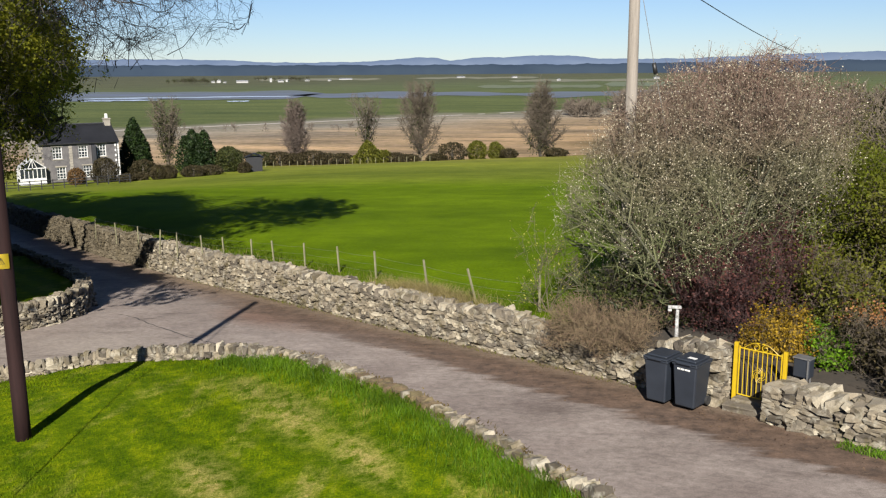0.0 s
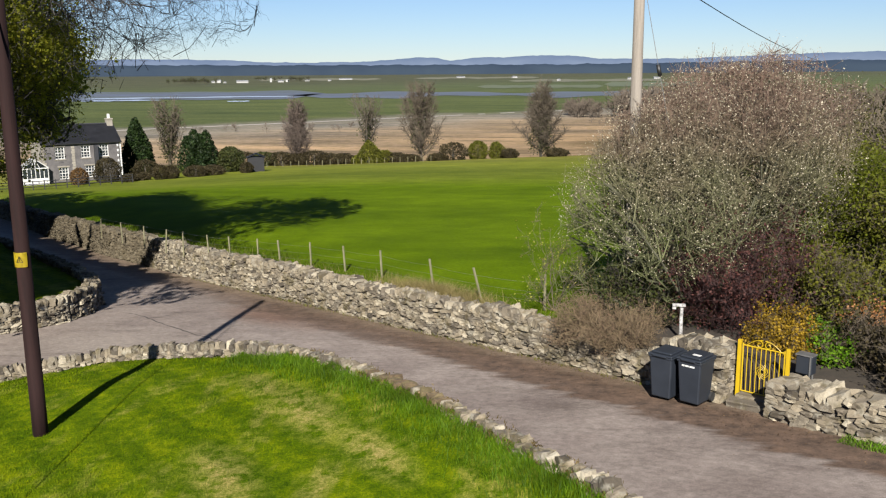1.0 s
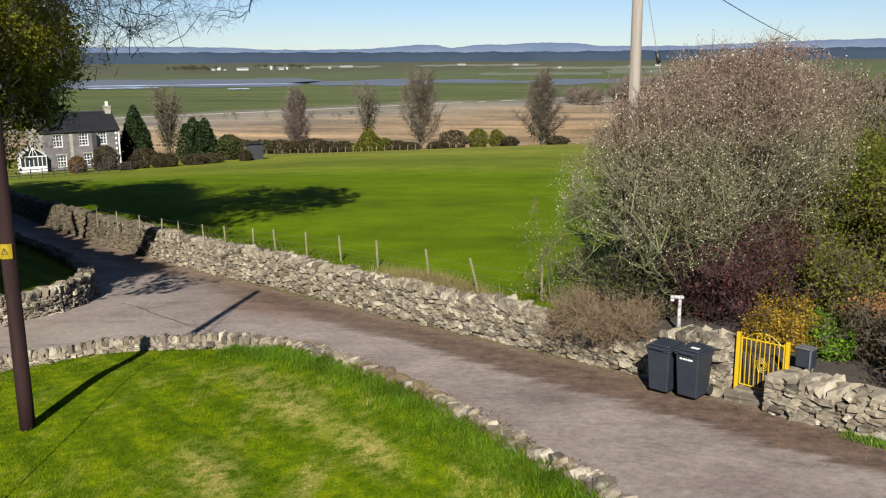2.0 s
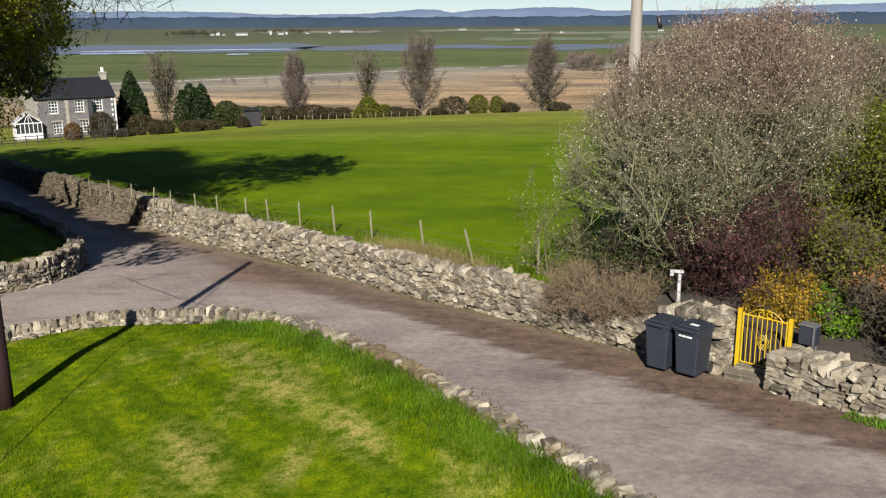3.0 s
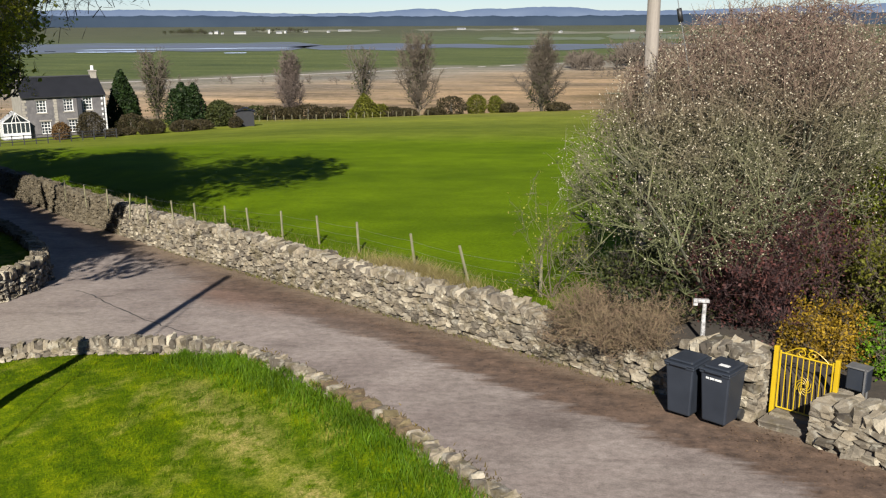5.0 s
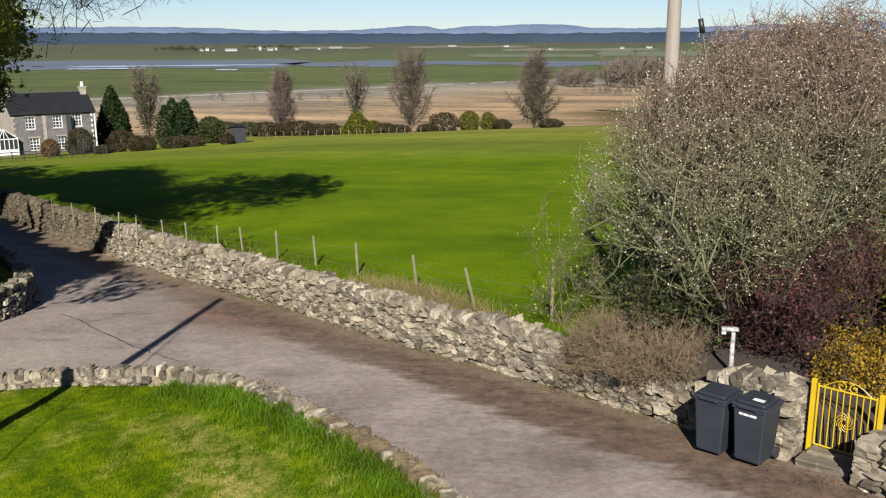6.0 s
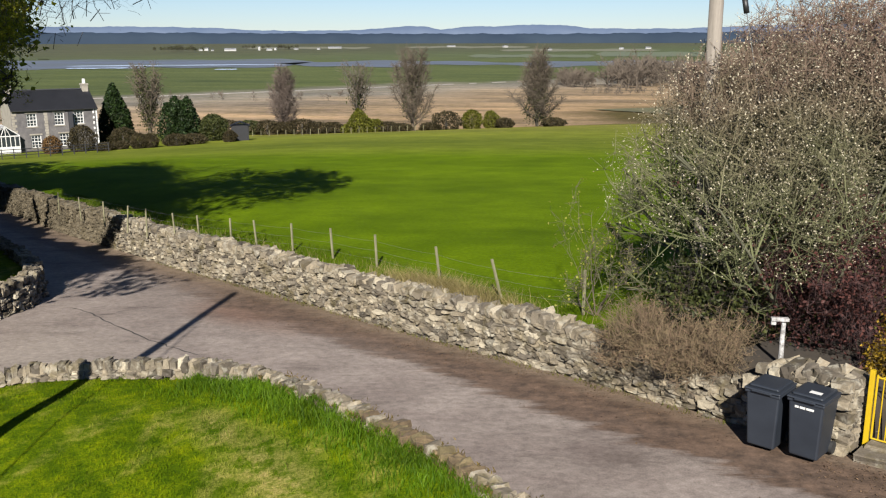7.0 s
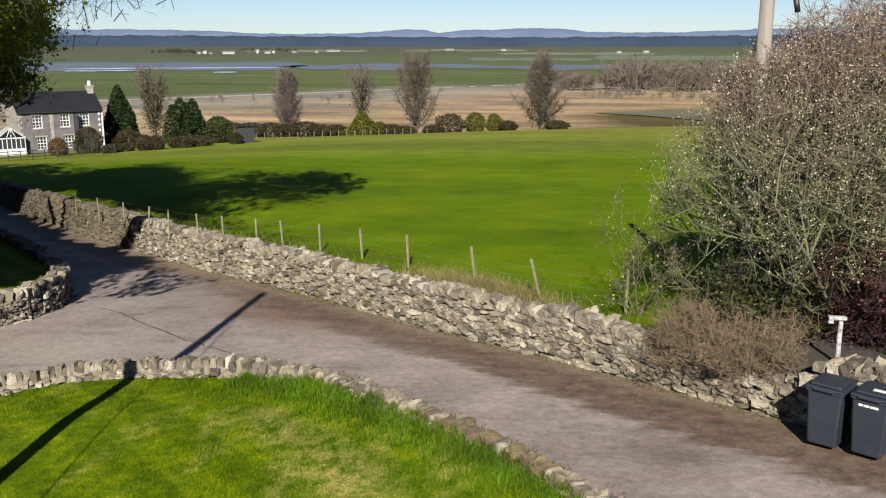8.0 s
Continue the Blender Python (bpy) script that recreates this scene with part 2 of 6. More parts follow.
def lawn_mat(name="mown_lawn"):
    """Mown grass with mowing stripes and dry yellow patches."""
    m, nt, b = nodes_of(name)
    pos = nt.nodes.new("ShaderNodeNewGeometry").outputs["Position"]
    dry = noise_node(nt, 0.55, 4, 0.65, None, ((1.6, 0.55, 1), -42))
    fine = noise_node(nt, 22.0, 4, 0.75)
    mid = noise_node(nt, 3.5, 4, 0.65)
    col = ramp(nt, calc(nt, "ADD", calc(nt, "MULTIPLY", fine, 0.5), calc(nt, "MULTIPLY", mid, 0.5)), [(0.36, (0.045, 0.100, 0.002)), (0.50, (0.128, 0.202, 0.002)), (0.64, (0.265, 0.318, 0.004))])
    pale = calc(nt, "MULTIPLY", ramp(nt, dry, [(0.52, (0, 0, 0)), (0.70, (1, 1, 1))]), ramp(nt, mid, [(0.40, (0, 0, 0)), (0.62, (1, 1, 1))]))
    spots = None
    for cx, cy, rx, ry in ((-5.0, 15.0, 0.65, 2.1), (-5.5, 12.2, 0.6, 1.7), (-6.4, 16.6, 0.45, 1.3), (-3.2, 12.9, 0.45, 1.6)):
        mp = nt.nodes.new("ShaderNodeMapping")
        mp.vector_type = "TEXTURE"
        mp.inputs["Location"].default_value = (cx, cy, 0)
        mp.inputs["Rotation"].default_value = (0, 0, radians(35))
        mp.inputs["Scale"].default_value = (rx, ry, 1e4)
        nt.links.new(pos, mp.inputs["Vector"])
        ln = nt.nodes.new("ShaderNodeVectorMath")
        ln.operation = "LENGTH"
        nt.links.new(mp.outputs[0], ln.inputs[0])
        one = calc(nt, "SUBTRACT", 1.15, ln.outputs["Value"], clamp=True)
        spots = one if spots is None else calc(nt, "MAXIMUM", spots, one)
    worn = calc(nt, "MULTIPLY", spots, ramp(nt, mid, [(0.38, (0, 0, 0)), (0.58, (1, 1, 1))]))
    pale = calc(nt, "MAXIMUM", calc(nt, "MULTIPLY", pale, 0.8), worn)
    col = blend(nt, pale, col, blend(nt, ramp(nt, fine, [(0.4, (0, 0, 0)), (0.6, (1, 1, 1))]), (0.24, 0.24, 0.045), (0.52, 0.44, 0.16)))
    wv = nt.nodes.new("ShaderNodeTexWave")
    wv.inputs["Scale"].default_value, wv.inputs["Distortion"].default_value, wv.inputs["Detail"].default_value = 0.28, 0.8, 2
    mp = nt.nodes.new("ShaderNodeMapping")
    mp.inputs["Rotation"].default_value = (0, 0, radians(-47))
    nt.links.new(pos, mp.inputs["Vector"])
    nt.links.new(mp.outputs[0], wv.inputs["Vector"])
    stripe = ramp(nt, wv.outputs["Fac"], [(0.35, (0.84, 0.88, 0.78)), (0.65, (1.14, 1.10, 1.10))])
    colour(nt, b, blend(nt, 1.0, col, stripe, "MULTIPLY"))
    b.inputs["Roughness"].default_value, b.inputs["Specular IOR Level"].default_value = 1.0, 0.04
    relief(nt, b, fine, 0.7, 0.04)
    return m


def blob(nt, pos, oval, turn, wobble):
    """1 inside a soft uneven oval on the ground, 0 outside."""
    mp = nt.nodes.new("ShaderNodeMapping")
    mp.vector_type = "TEXTURE"
    mp.inputs["Location"].default_value = (oval[0], oval[1], 0)
    mp.inputs["Rotation"].default_value = (0, 0, radians(turn))
    mp.inputs["Scale"].default_value = (oval[2], oval[3], 1e4)
    nt.links.new(pos, mp.inputs["Vector"])
    ln = nt.nodes.new("ShaderNodeVectorMath")
    ln.operation = "LENGTH"
    nt.links.new(mp.outputs[0], ln.inputs[0])
    return calc(nt, "SUBTRACT", calc(nt, "MULTIPLY_ADD", wobble, 1.2, 0.65), ln.outputs["Value"], clamp=True)


def road_mat():
    """Worn tarmac: pale wheel tracks, brown leaf litter along the wall."""
    m, nt, b = nodes_of("worn_tarmac")
    pos = nt.nodes.new("ShaderNodeNewGeometry").outputs["Position"]
    sep = nt.nodes.new("ShaderNodeSeparateXYZ")
    nt.links.new(pos, sep.inputs[0])
    v = calc(nt, "ADD", calc(nt, "MULTIPLY", calc(nt, "SUBTRACT", sep.outputs[0], 1.44), 0.680), calc(nt, "MULTIPLY", calc(nt, "SUBTRACT", sep.outputs[1], 18.92), 0.733))
    along = ((0.40, 1.0, 1.0), 43)
    streak, patch, grit = noise_node(nt, 1.6, 5, 0.65, None, along), noise_node(nt, 0.5, 4, 0.6), noise_node(nt, 45.0, 3, 0.8)
    base = ramp(nt, patch, [(0.30, (0.265, 0.218, 0.192)), (0.70, (0.43, 0.370, 0.328))])
    base = blend(nt, ramp(nt, streak, [(0.42, (0, 0, 0)), (0.66, (0.5, 0.5, 0.5))]), base, (0.235, 0.185, 0.165))
    base = blend(nt, blob(nt, pos, (-13.2, 22.6, 3.6, 1.9), -30, patch), base, (0.40, 0.345, 0.30))
    base = blend(nt, calc(nt, "MULTIPLY", blob(nt, pos, (0.3, 19.15, 1.3, 0.42), -53, streak), 2.0, clamp=True), base, (0.42, 0.36, 0.29))
    base = blend(nt, blob(nt, pos, (-9.6, 26.6, 3.2, 1.1), -40, patch), base, (0.24, 0.155, 0.115))
    u = calc(nt, "ADD", calc(nt, "MULTIPLY", calc(nt, "SUBTRACT", sep.outputs[0], 1.44), -0.733), calc(nt, "MULTIPLY", calc(nt, "SUBTRACT", sep.outputs[1], 18.92), 0.680))
    # soil washed against the wall, then a dark band of rotted leaves, broken into combed streaks
    comb = noise_node(nt, 2.6, 6, 0.72, None, ((0.16, 1.0, 1.0), 43))
    off = calc(nt, "ADD", v, calc(nt, "MULTIPLY", calc(nt, "SUBTRACT", comb, 0.5), 1.7))
    band = ramp(nt, calc(nt, "MULTIPLY_ADD", off, 0.25, 1.0, clamp=True), [(0.50, (0, 0, 0)), (0.60, (0.85, 0.85, 0.85)), (0.80, (1, 1, 1)), (0.92, (0.45, 0.45, 0.45)), (1.0, (0.3, 0.3, 0.3))])
    along_it = ramp(nt, calc(nt, "MULTIPLY_ADD", u, 0.025, 0.5, clamp=True), [(0.0, (1, 1, 1)), (0.56, (1, 1, 1)), (0.70, (0.72, 0.72, 0.72)), (0.85, (0.8, 0.8, 0.8)), (1.0, (0.5, 0.5, 0.5))])
    edge = calc(nt, "MULTIPLY", band, along_it)
    base = blend(nt, ramp(nt, calc(nt, "MULTIPLY_ADD", off, 0.5, 1.0, clamp=True), [(0.40, (0, 0, 0)), (0.75, (1, 1, 1))]), base, (0.27, 0.205, 0.145))
    litter = ramp(nt, noise_node(nt, 3.0, 5, 0.7), [(0.30, (0.055, 0.034, 0.022)), (0.70, (0.24, 0.155, 0.105))])
    col = blend(nt, ramp(nt, edge, [(0.15, (0, 0, 0)), (0.75, (0.92, 0.92, 0.92))]), base, litter)
    mottle = noise_node(nt, 7.0, 5, 0.75, None, ((0.8, 1.0, 1.0), 43))
    col = blend(nt, 1.0, col, ramp(nt, mottle, [(0.3, (0.68, 0.67, 0.66)), (0.7, (1.28, 1.27, 1.27))]), "MULTIPLY")
    stain = noise_node(nt, 0.9, 7, 0.72, None, ((0.35, 1.0, 1.0), 43))
    col = blend(nt, 1.0, col, ramp(nt, stain, [(0.36, (1.10, 1.10, 1.10)), (0.55, (1, 1, 1)), (0.66, (0.70, 0.68, 0.67))]), "MULTIPLY")
    speck = ramp(nt, grit, [(0.3, (0.70, 0.70, 0.70)), (0.7, (1.3, 1.3, 1.3))])
    colour(nt, b, blend(nt, 1.0, col, speck, "MULTIPLY"))
    b.inputs["Roughness"].default_value, b.inputs["Specular IOR Level"].default_value = 0.85, 0.3
    relief(nt, b, calc(nt, "ADD", grit, streak), 0.3, 0.010)
    return m


def stone_mat(name, rand):
    """Grey whinstone with pale lichen and moss."""
    m, nt, b = nodes_of(name)
    info = nt.nodes.new("ShaderNodeObjectInfo").outputs["Random"] if rand == "object" else nt.nodes.new("ShaderNodeNewGeometry").outputs["Random Per Island"]
    big, small = noise_node(nt, 5.0, 4, 0.65), noise_node(nt, 38.0, 4, 0.75)
    own = ramp(nt, info, [(0.0, (0.07, 0.056, 0.040)), (0.2, (0.20, 0.165, 0.115)), (0.45, (0.39, 0.325, 0.225)), (0.7, (0.15, 0.125, 0.095)), (0.85, (0.36, 0.31, 0.225)), (1.0, (0.58, 0.51, 0.38))])
    col = blend(nt, 1.0, own, ramp(nt, small, [(0.3, (0.72, 0.72, 0.72)), (0.7, (1.22, 1.22, 1.22))]), "MULTIPLY")
    col = blend(nt, ramp(nt, big, [(0.52, (0, 0, 0)), (0.66, (0.55, 0.55, 0.55))]), col, (0.52, 0.49, 0.40))
    col = blend(nt, ramp(nt, noise_node(nt, 1.7, 4, 0.7), [(0.53, (0, 0, 0)), (0.68, (0.85, 0.85, 0.85))]), col, (0.11, 0.085, 0.028))
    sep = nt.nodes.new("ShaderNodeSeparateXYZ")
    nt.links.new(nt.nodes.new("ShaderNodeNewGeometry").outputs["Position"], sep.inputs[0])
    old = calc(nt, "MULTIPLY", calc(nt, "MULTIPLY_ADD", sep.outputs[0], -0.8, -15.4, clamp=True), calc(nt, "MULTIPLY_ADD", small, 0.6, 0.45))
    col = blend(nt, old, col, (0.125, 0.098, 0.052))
    colour(nt, b, col)
    b.inputs["Roughness"].default_value = 0.9
    relief(nt, b, calc(nt, "ADD", big, small), 0.5, 0.015)
    return m


GROUND, LAWN, ROAD = ground_mat(), lawn_mat(), road_mat()
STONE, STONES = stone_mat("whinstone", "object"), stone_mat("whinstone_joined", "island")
MOSSY = surface("mossy_stone", (0.06, 0.038, 0.016), (0.26, 0.19, 0.10), 7, 45, 0.95, 0.6, 0.02, rand="object", amount=0.35)
EARTH = surface("wall_hearting", (0.03, 0.025, 0.02), (0.07, 0.058, 0.048), 8, 60, 0.95, 0.6, 0.03)

# ---- the lie of the land ----
WALL_O, WALL_D, WALL_N = np.array([1.44, 18.92]), np.array([-0.733, 0.680]), np.array([0.680, 0.733])
KERB = np.array([(-30, 2.0), (-24, 8.5), (-18.5, 14.5), (-16, 17.2), (-13.7, 18.9), (-11.7, 19.85), (-10.6, 19.85), (-9.5, 19.75), (-7.8, 19.4), (-6.3, 18.55), (-4.9, 17.35), (-3.26, 15.65), (-2.2, 14.35), (-0.9, 12.6), (0.22, 11.07), (2, 8.5), (4.5, 5), (8, 0), (13, -7), (20, -17)])


def smooth01(a, lo, hi):
    t = np.clip((a - lo) / (hi - lo), 0, 1)
    return t * t * (3 - 2 * t)


def to_uv(x, y):
    return (x - WALL_O[0]) * WALL_D[0] + (y - WALL_O[1]) * WALL_D[1], (x - WALL_O[0]) * WALL_N[0] + (y - WALL_O[1]) * WALL_N[1]


def from_uv(u, v):
    return WALL_O[0] + WALL_D[0] * u + WALL_N[0] * v, WALL_O[1] + WALL_D[1] * u + WALL_N[1] * v


def road_z(x, y):
    u, v = to_uv(x, y)
    return 1.107 + 0.0389 * x - 0.0722 * y + 0.0009 * np.maximum(u - 22, 0) ** 2 * (u < 60) + 1.3 * (u >= 60) - 0.001 * np.maximum(-u - 12, 0) ** 2


def kerb_top_z(x, y):
    return 1.192 + 0.1217 * x - 0.0023 * y + 0.012 * np.maximum(-11.5 - x, 0) ** 1.6


def kerb_gap(x, y):
    """Signed distance to the lawn's edge: positive on the lawn."""
    x, y = np.asarray(x, float), np.asarray(y, float)
    best, sign = np.full(x.shape, 1e9), np.ones(x.shape)
    for a, b in zip(KERB[:-1], KERB[1:]):
        d = b - a
        n2 = d @ d
        t = np.clip(((x - a[0]) * d[0] + (y - a[1]) * d[1]) / n2, 0, 1)
        dist = np.hypot(x - a[0] - t * d[0], y - a[1] - t * d[1])
        s = np.where(d[0] * (y - a[1]) - d[1] * (x - a[0]) < 0, 1.0, -1.0)
        sign = np.where(dist < best, s, sign)
        best = np.minimum(best, dist)
    return best * sign


def lawn_z(x, y):
    g = kerb_gap(x, y)
    plane = 0.851 + 0.0837 * x - 0.009 * y + 0.012 * np.maximum(-11.5 - x, 0) ** 1.6
    edge = kerb_top_z(x, y) - 0.12 - 0.16 * smooth01(-x, 5.5, 8.0)
    w = 1 - smooth01(g, 0.0, 3.0)
    return plane * (1 - w) + edge * w


def field_z(x, y):
    u, v = to_uv(x, y)
    r = np.hypot(x, y)
    z = 0.80 - 0.05 * u - 0.032 * v - 0.013 * np.minimum(v, 4.0) - 0.0004 * np.clip(u - 60, 0, 60) ** 2
    z = z - 1.1 * smooth01(u, 55, 90) * (1 - smooth01(v, 5, 45)) + 0.2 * smooth01(u, 92, 104) * (1 - smooth01(v, 22, 50))
    # the pasture dips to the foot of the wall
    z = z - (0.2 + 0.011 * np.clip(u, 0, 45)) * smooth01(u, 0.5, 3.0) * (1 - smooth01(v, 0.4, 6.0))
    z = np.maximum(z, -11.0)
    garden = smooth01(-u, 1.0, 4.0) * (1 - smooth01(v, 6, 20))
    z = z * (1 - garden) + garden * np.minimum(z, 0.62)
    z = np.where(u < -4, np.minimum(z, 1.3), z)
    fall = smooth01(r, 168, 265)
    plain = -18.0 + 29.0 * smooth01(r, 1500, 4600)
    return z * (1 - fall) + plain * fall


def ground_z(x, y):
    u, v = to_uv(x, y)
    g = kerb_gap(x, y)
    low = np.where(g > 0.4, np.minimum(road_z(x, y), lawn_z(x, y)) - 0.7, road_z(x, y) - 0.35)
    near = 1 - smooth01(np.hypot(x, y), 70, 130)
    hill = field_z(x, y)
    low = low * near + hill * (1 - near)
    w = smooth01(v, 0.28, 0.46)
    return low * (1 - w) + hill * w


def sheet(name, xs, ys, zf, mats, wave=0.0, keep=None, smooth=True):
    """A grid of ground, from its lines in wall coordinates."""
    U, V = np.meshgrid(xs, ys, indexing="ij")
    X, Y = from_uv(U, V)
    Z = zf(X, Y)
    if wave:
        k = 1 / (1 + np.hypot(X, Y) / 60)
        Z = Z + wave * (np.sin(X * 0.9 + 1.3 * np.sin(Y * 0.5)) * np.cos(Y * 0.7 + X * 0.2)) * k
    n, m = U.shape
    idx = np.arange(n * m).reshape(n, m)
    faces = np.stack([idx[:-1, :-1], idx[1:, :-1], idx[1:, 1:], idx[:-1, 1:]], -1).reshape(-1, 4)
    if keep is not None:
        ok = keep(X, Y)
        cell = (ok[:-1, :-1] | ok[1:, :-1] | ok[1:, 1:] | ok[:-1, 1:]).reshape(-1)
        faces = faces[cell]
    # wall coordinates are left-handed: turn the faces up
    return mesh_np(name, np.stack([X, Y, Z], -1).reshape(-1, 3), faces[:, ::-1], mats, smooth)


def lines(step, near, far, ratio=1.12):
    a = list(np.arange(-near, near + 1e-6, step))
    s, p = step, near
    while p < far:
        s *= ratio
        p += s
        a = [-p] + a + [p]
    return np.array(a)


us, vs = lines(1.0, 60, 4900), lines(1.0, 60, 4900)
vs = np.unique(np.concatenate([vs, [0.24, 0.37, 0.5, 0.75]]))
tagged(new("ground", sheet("ground", us, vs, ground_z, GROUND, 0.03)), "green sheep pasture falling to a tan reed bed and salt marsh", "ground", kind="structure")
road_u, road_v = np.arange(-32, 62, 0.5), np.arange(-34, 0.36, 0.5)
road = tagged(new("road", sheet("road", road_u, road_v, lambda x, y: road_z(x, y) - 1.2 * smooth01(kerb_gap(x, y), 0.1, 0.5), ROAD, 0.012, lambda x, y: kerb_gap(x, y) < 0.7)), "worn grey tarmac lane with brown litter along its edge", "road", kind="structure")
lawn_u, lawn_v = np.arange(-30, 40, 0.4), np.arange(-45, -4.5, 0.4)
lawn = tagged(new("lawn", sheet("lawn", lawn_u, lawn_v, lambda x, y: lawn_z(x, y) - 0.5 * smooth01(-kerb_gap(x, y), -0.05, 0.35), LAWN, 0.02, lambda x, y: kerb_gap(x, y) > -0.1)), "mown bright green lawn with dry yellow patches", "lawn", kind="structure")

# ---- dry-stone walls ----


def stone_shapes(count=14, seed=5):
    """Rough blocks of unit size, six faces split once and worn round."""
    made = []
    rng = np.random.default_rng(seed)
    for k in range(count):
        bm = bmesh.new()
        bmesh.ops.create_cube(bm, size=1.0)
        bmesh.ops.subdivide_edges(bm, edges=bm.edges[:], cuts=1, use_grid_fill=True)
        for v in bm.verts:
            p = np.array(v.co)
            q = p / max(np.linalg.norm(p), 1e-6) * 0.60
            p = p * 0.80 + q * 0.20 + rng.normal(size=3) * 0.062
            v.co = p
        bmesh.ops.triangulate(bm, faces=bm.faces[:])
        bm.verts.index_update()
        V = np.array([v.co[:] for v in bm.verts])
        F = np.array([[v.index for v in f.verts] for f in bm.faces])
        bm.free()
        made.append((V, F))
    return made


SHAPES = stone_shapes()
STONE_MESHES = [mesh_np("stone", V, F, STONE) for V, F in SHAPES]


def rest(name, rows, mats, parent, label):
    """The stones past the nearest 300, joined."""
    Vs, Fs, n = [], [], 0
    for k, m in rows:
        V, F = SHAPES[k]
        Vs.append(V @ np.array(m.to_3x3()).T + np.array(m.translation))
        Fs.append(F + n)
        n += len(V)
    ob = part(name, mesh_np(name, np.concatenate(Vs), np.concatenate(Fs), mats), None, parent, label)
    ob["kind"] = "stuff"
    return ob


def lay_stones(owner, rows, near, moss=None):
    """Up to 300 stones nearest to a spot become parts, the rest one mesh."""
    rows = sorted(rows, key=lambda r: (r[1].translation - Vector(near)).length)
    for k, m in rows[:300]:
        s = new("stone", STONE_MESHES[k])
        s.parent = owner
        s.matrix_world = m
        if moss is not None and moss(m.translation):
            s.material_slots[0].link = "OBJECT"
            s.material_slots[0].material = MOSSY
    if rows[300:]:
        rest("stones", rows[300:], STONES, owner, "rest of the grey wall stones")


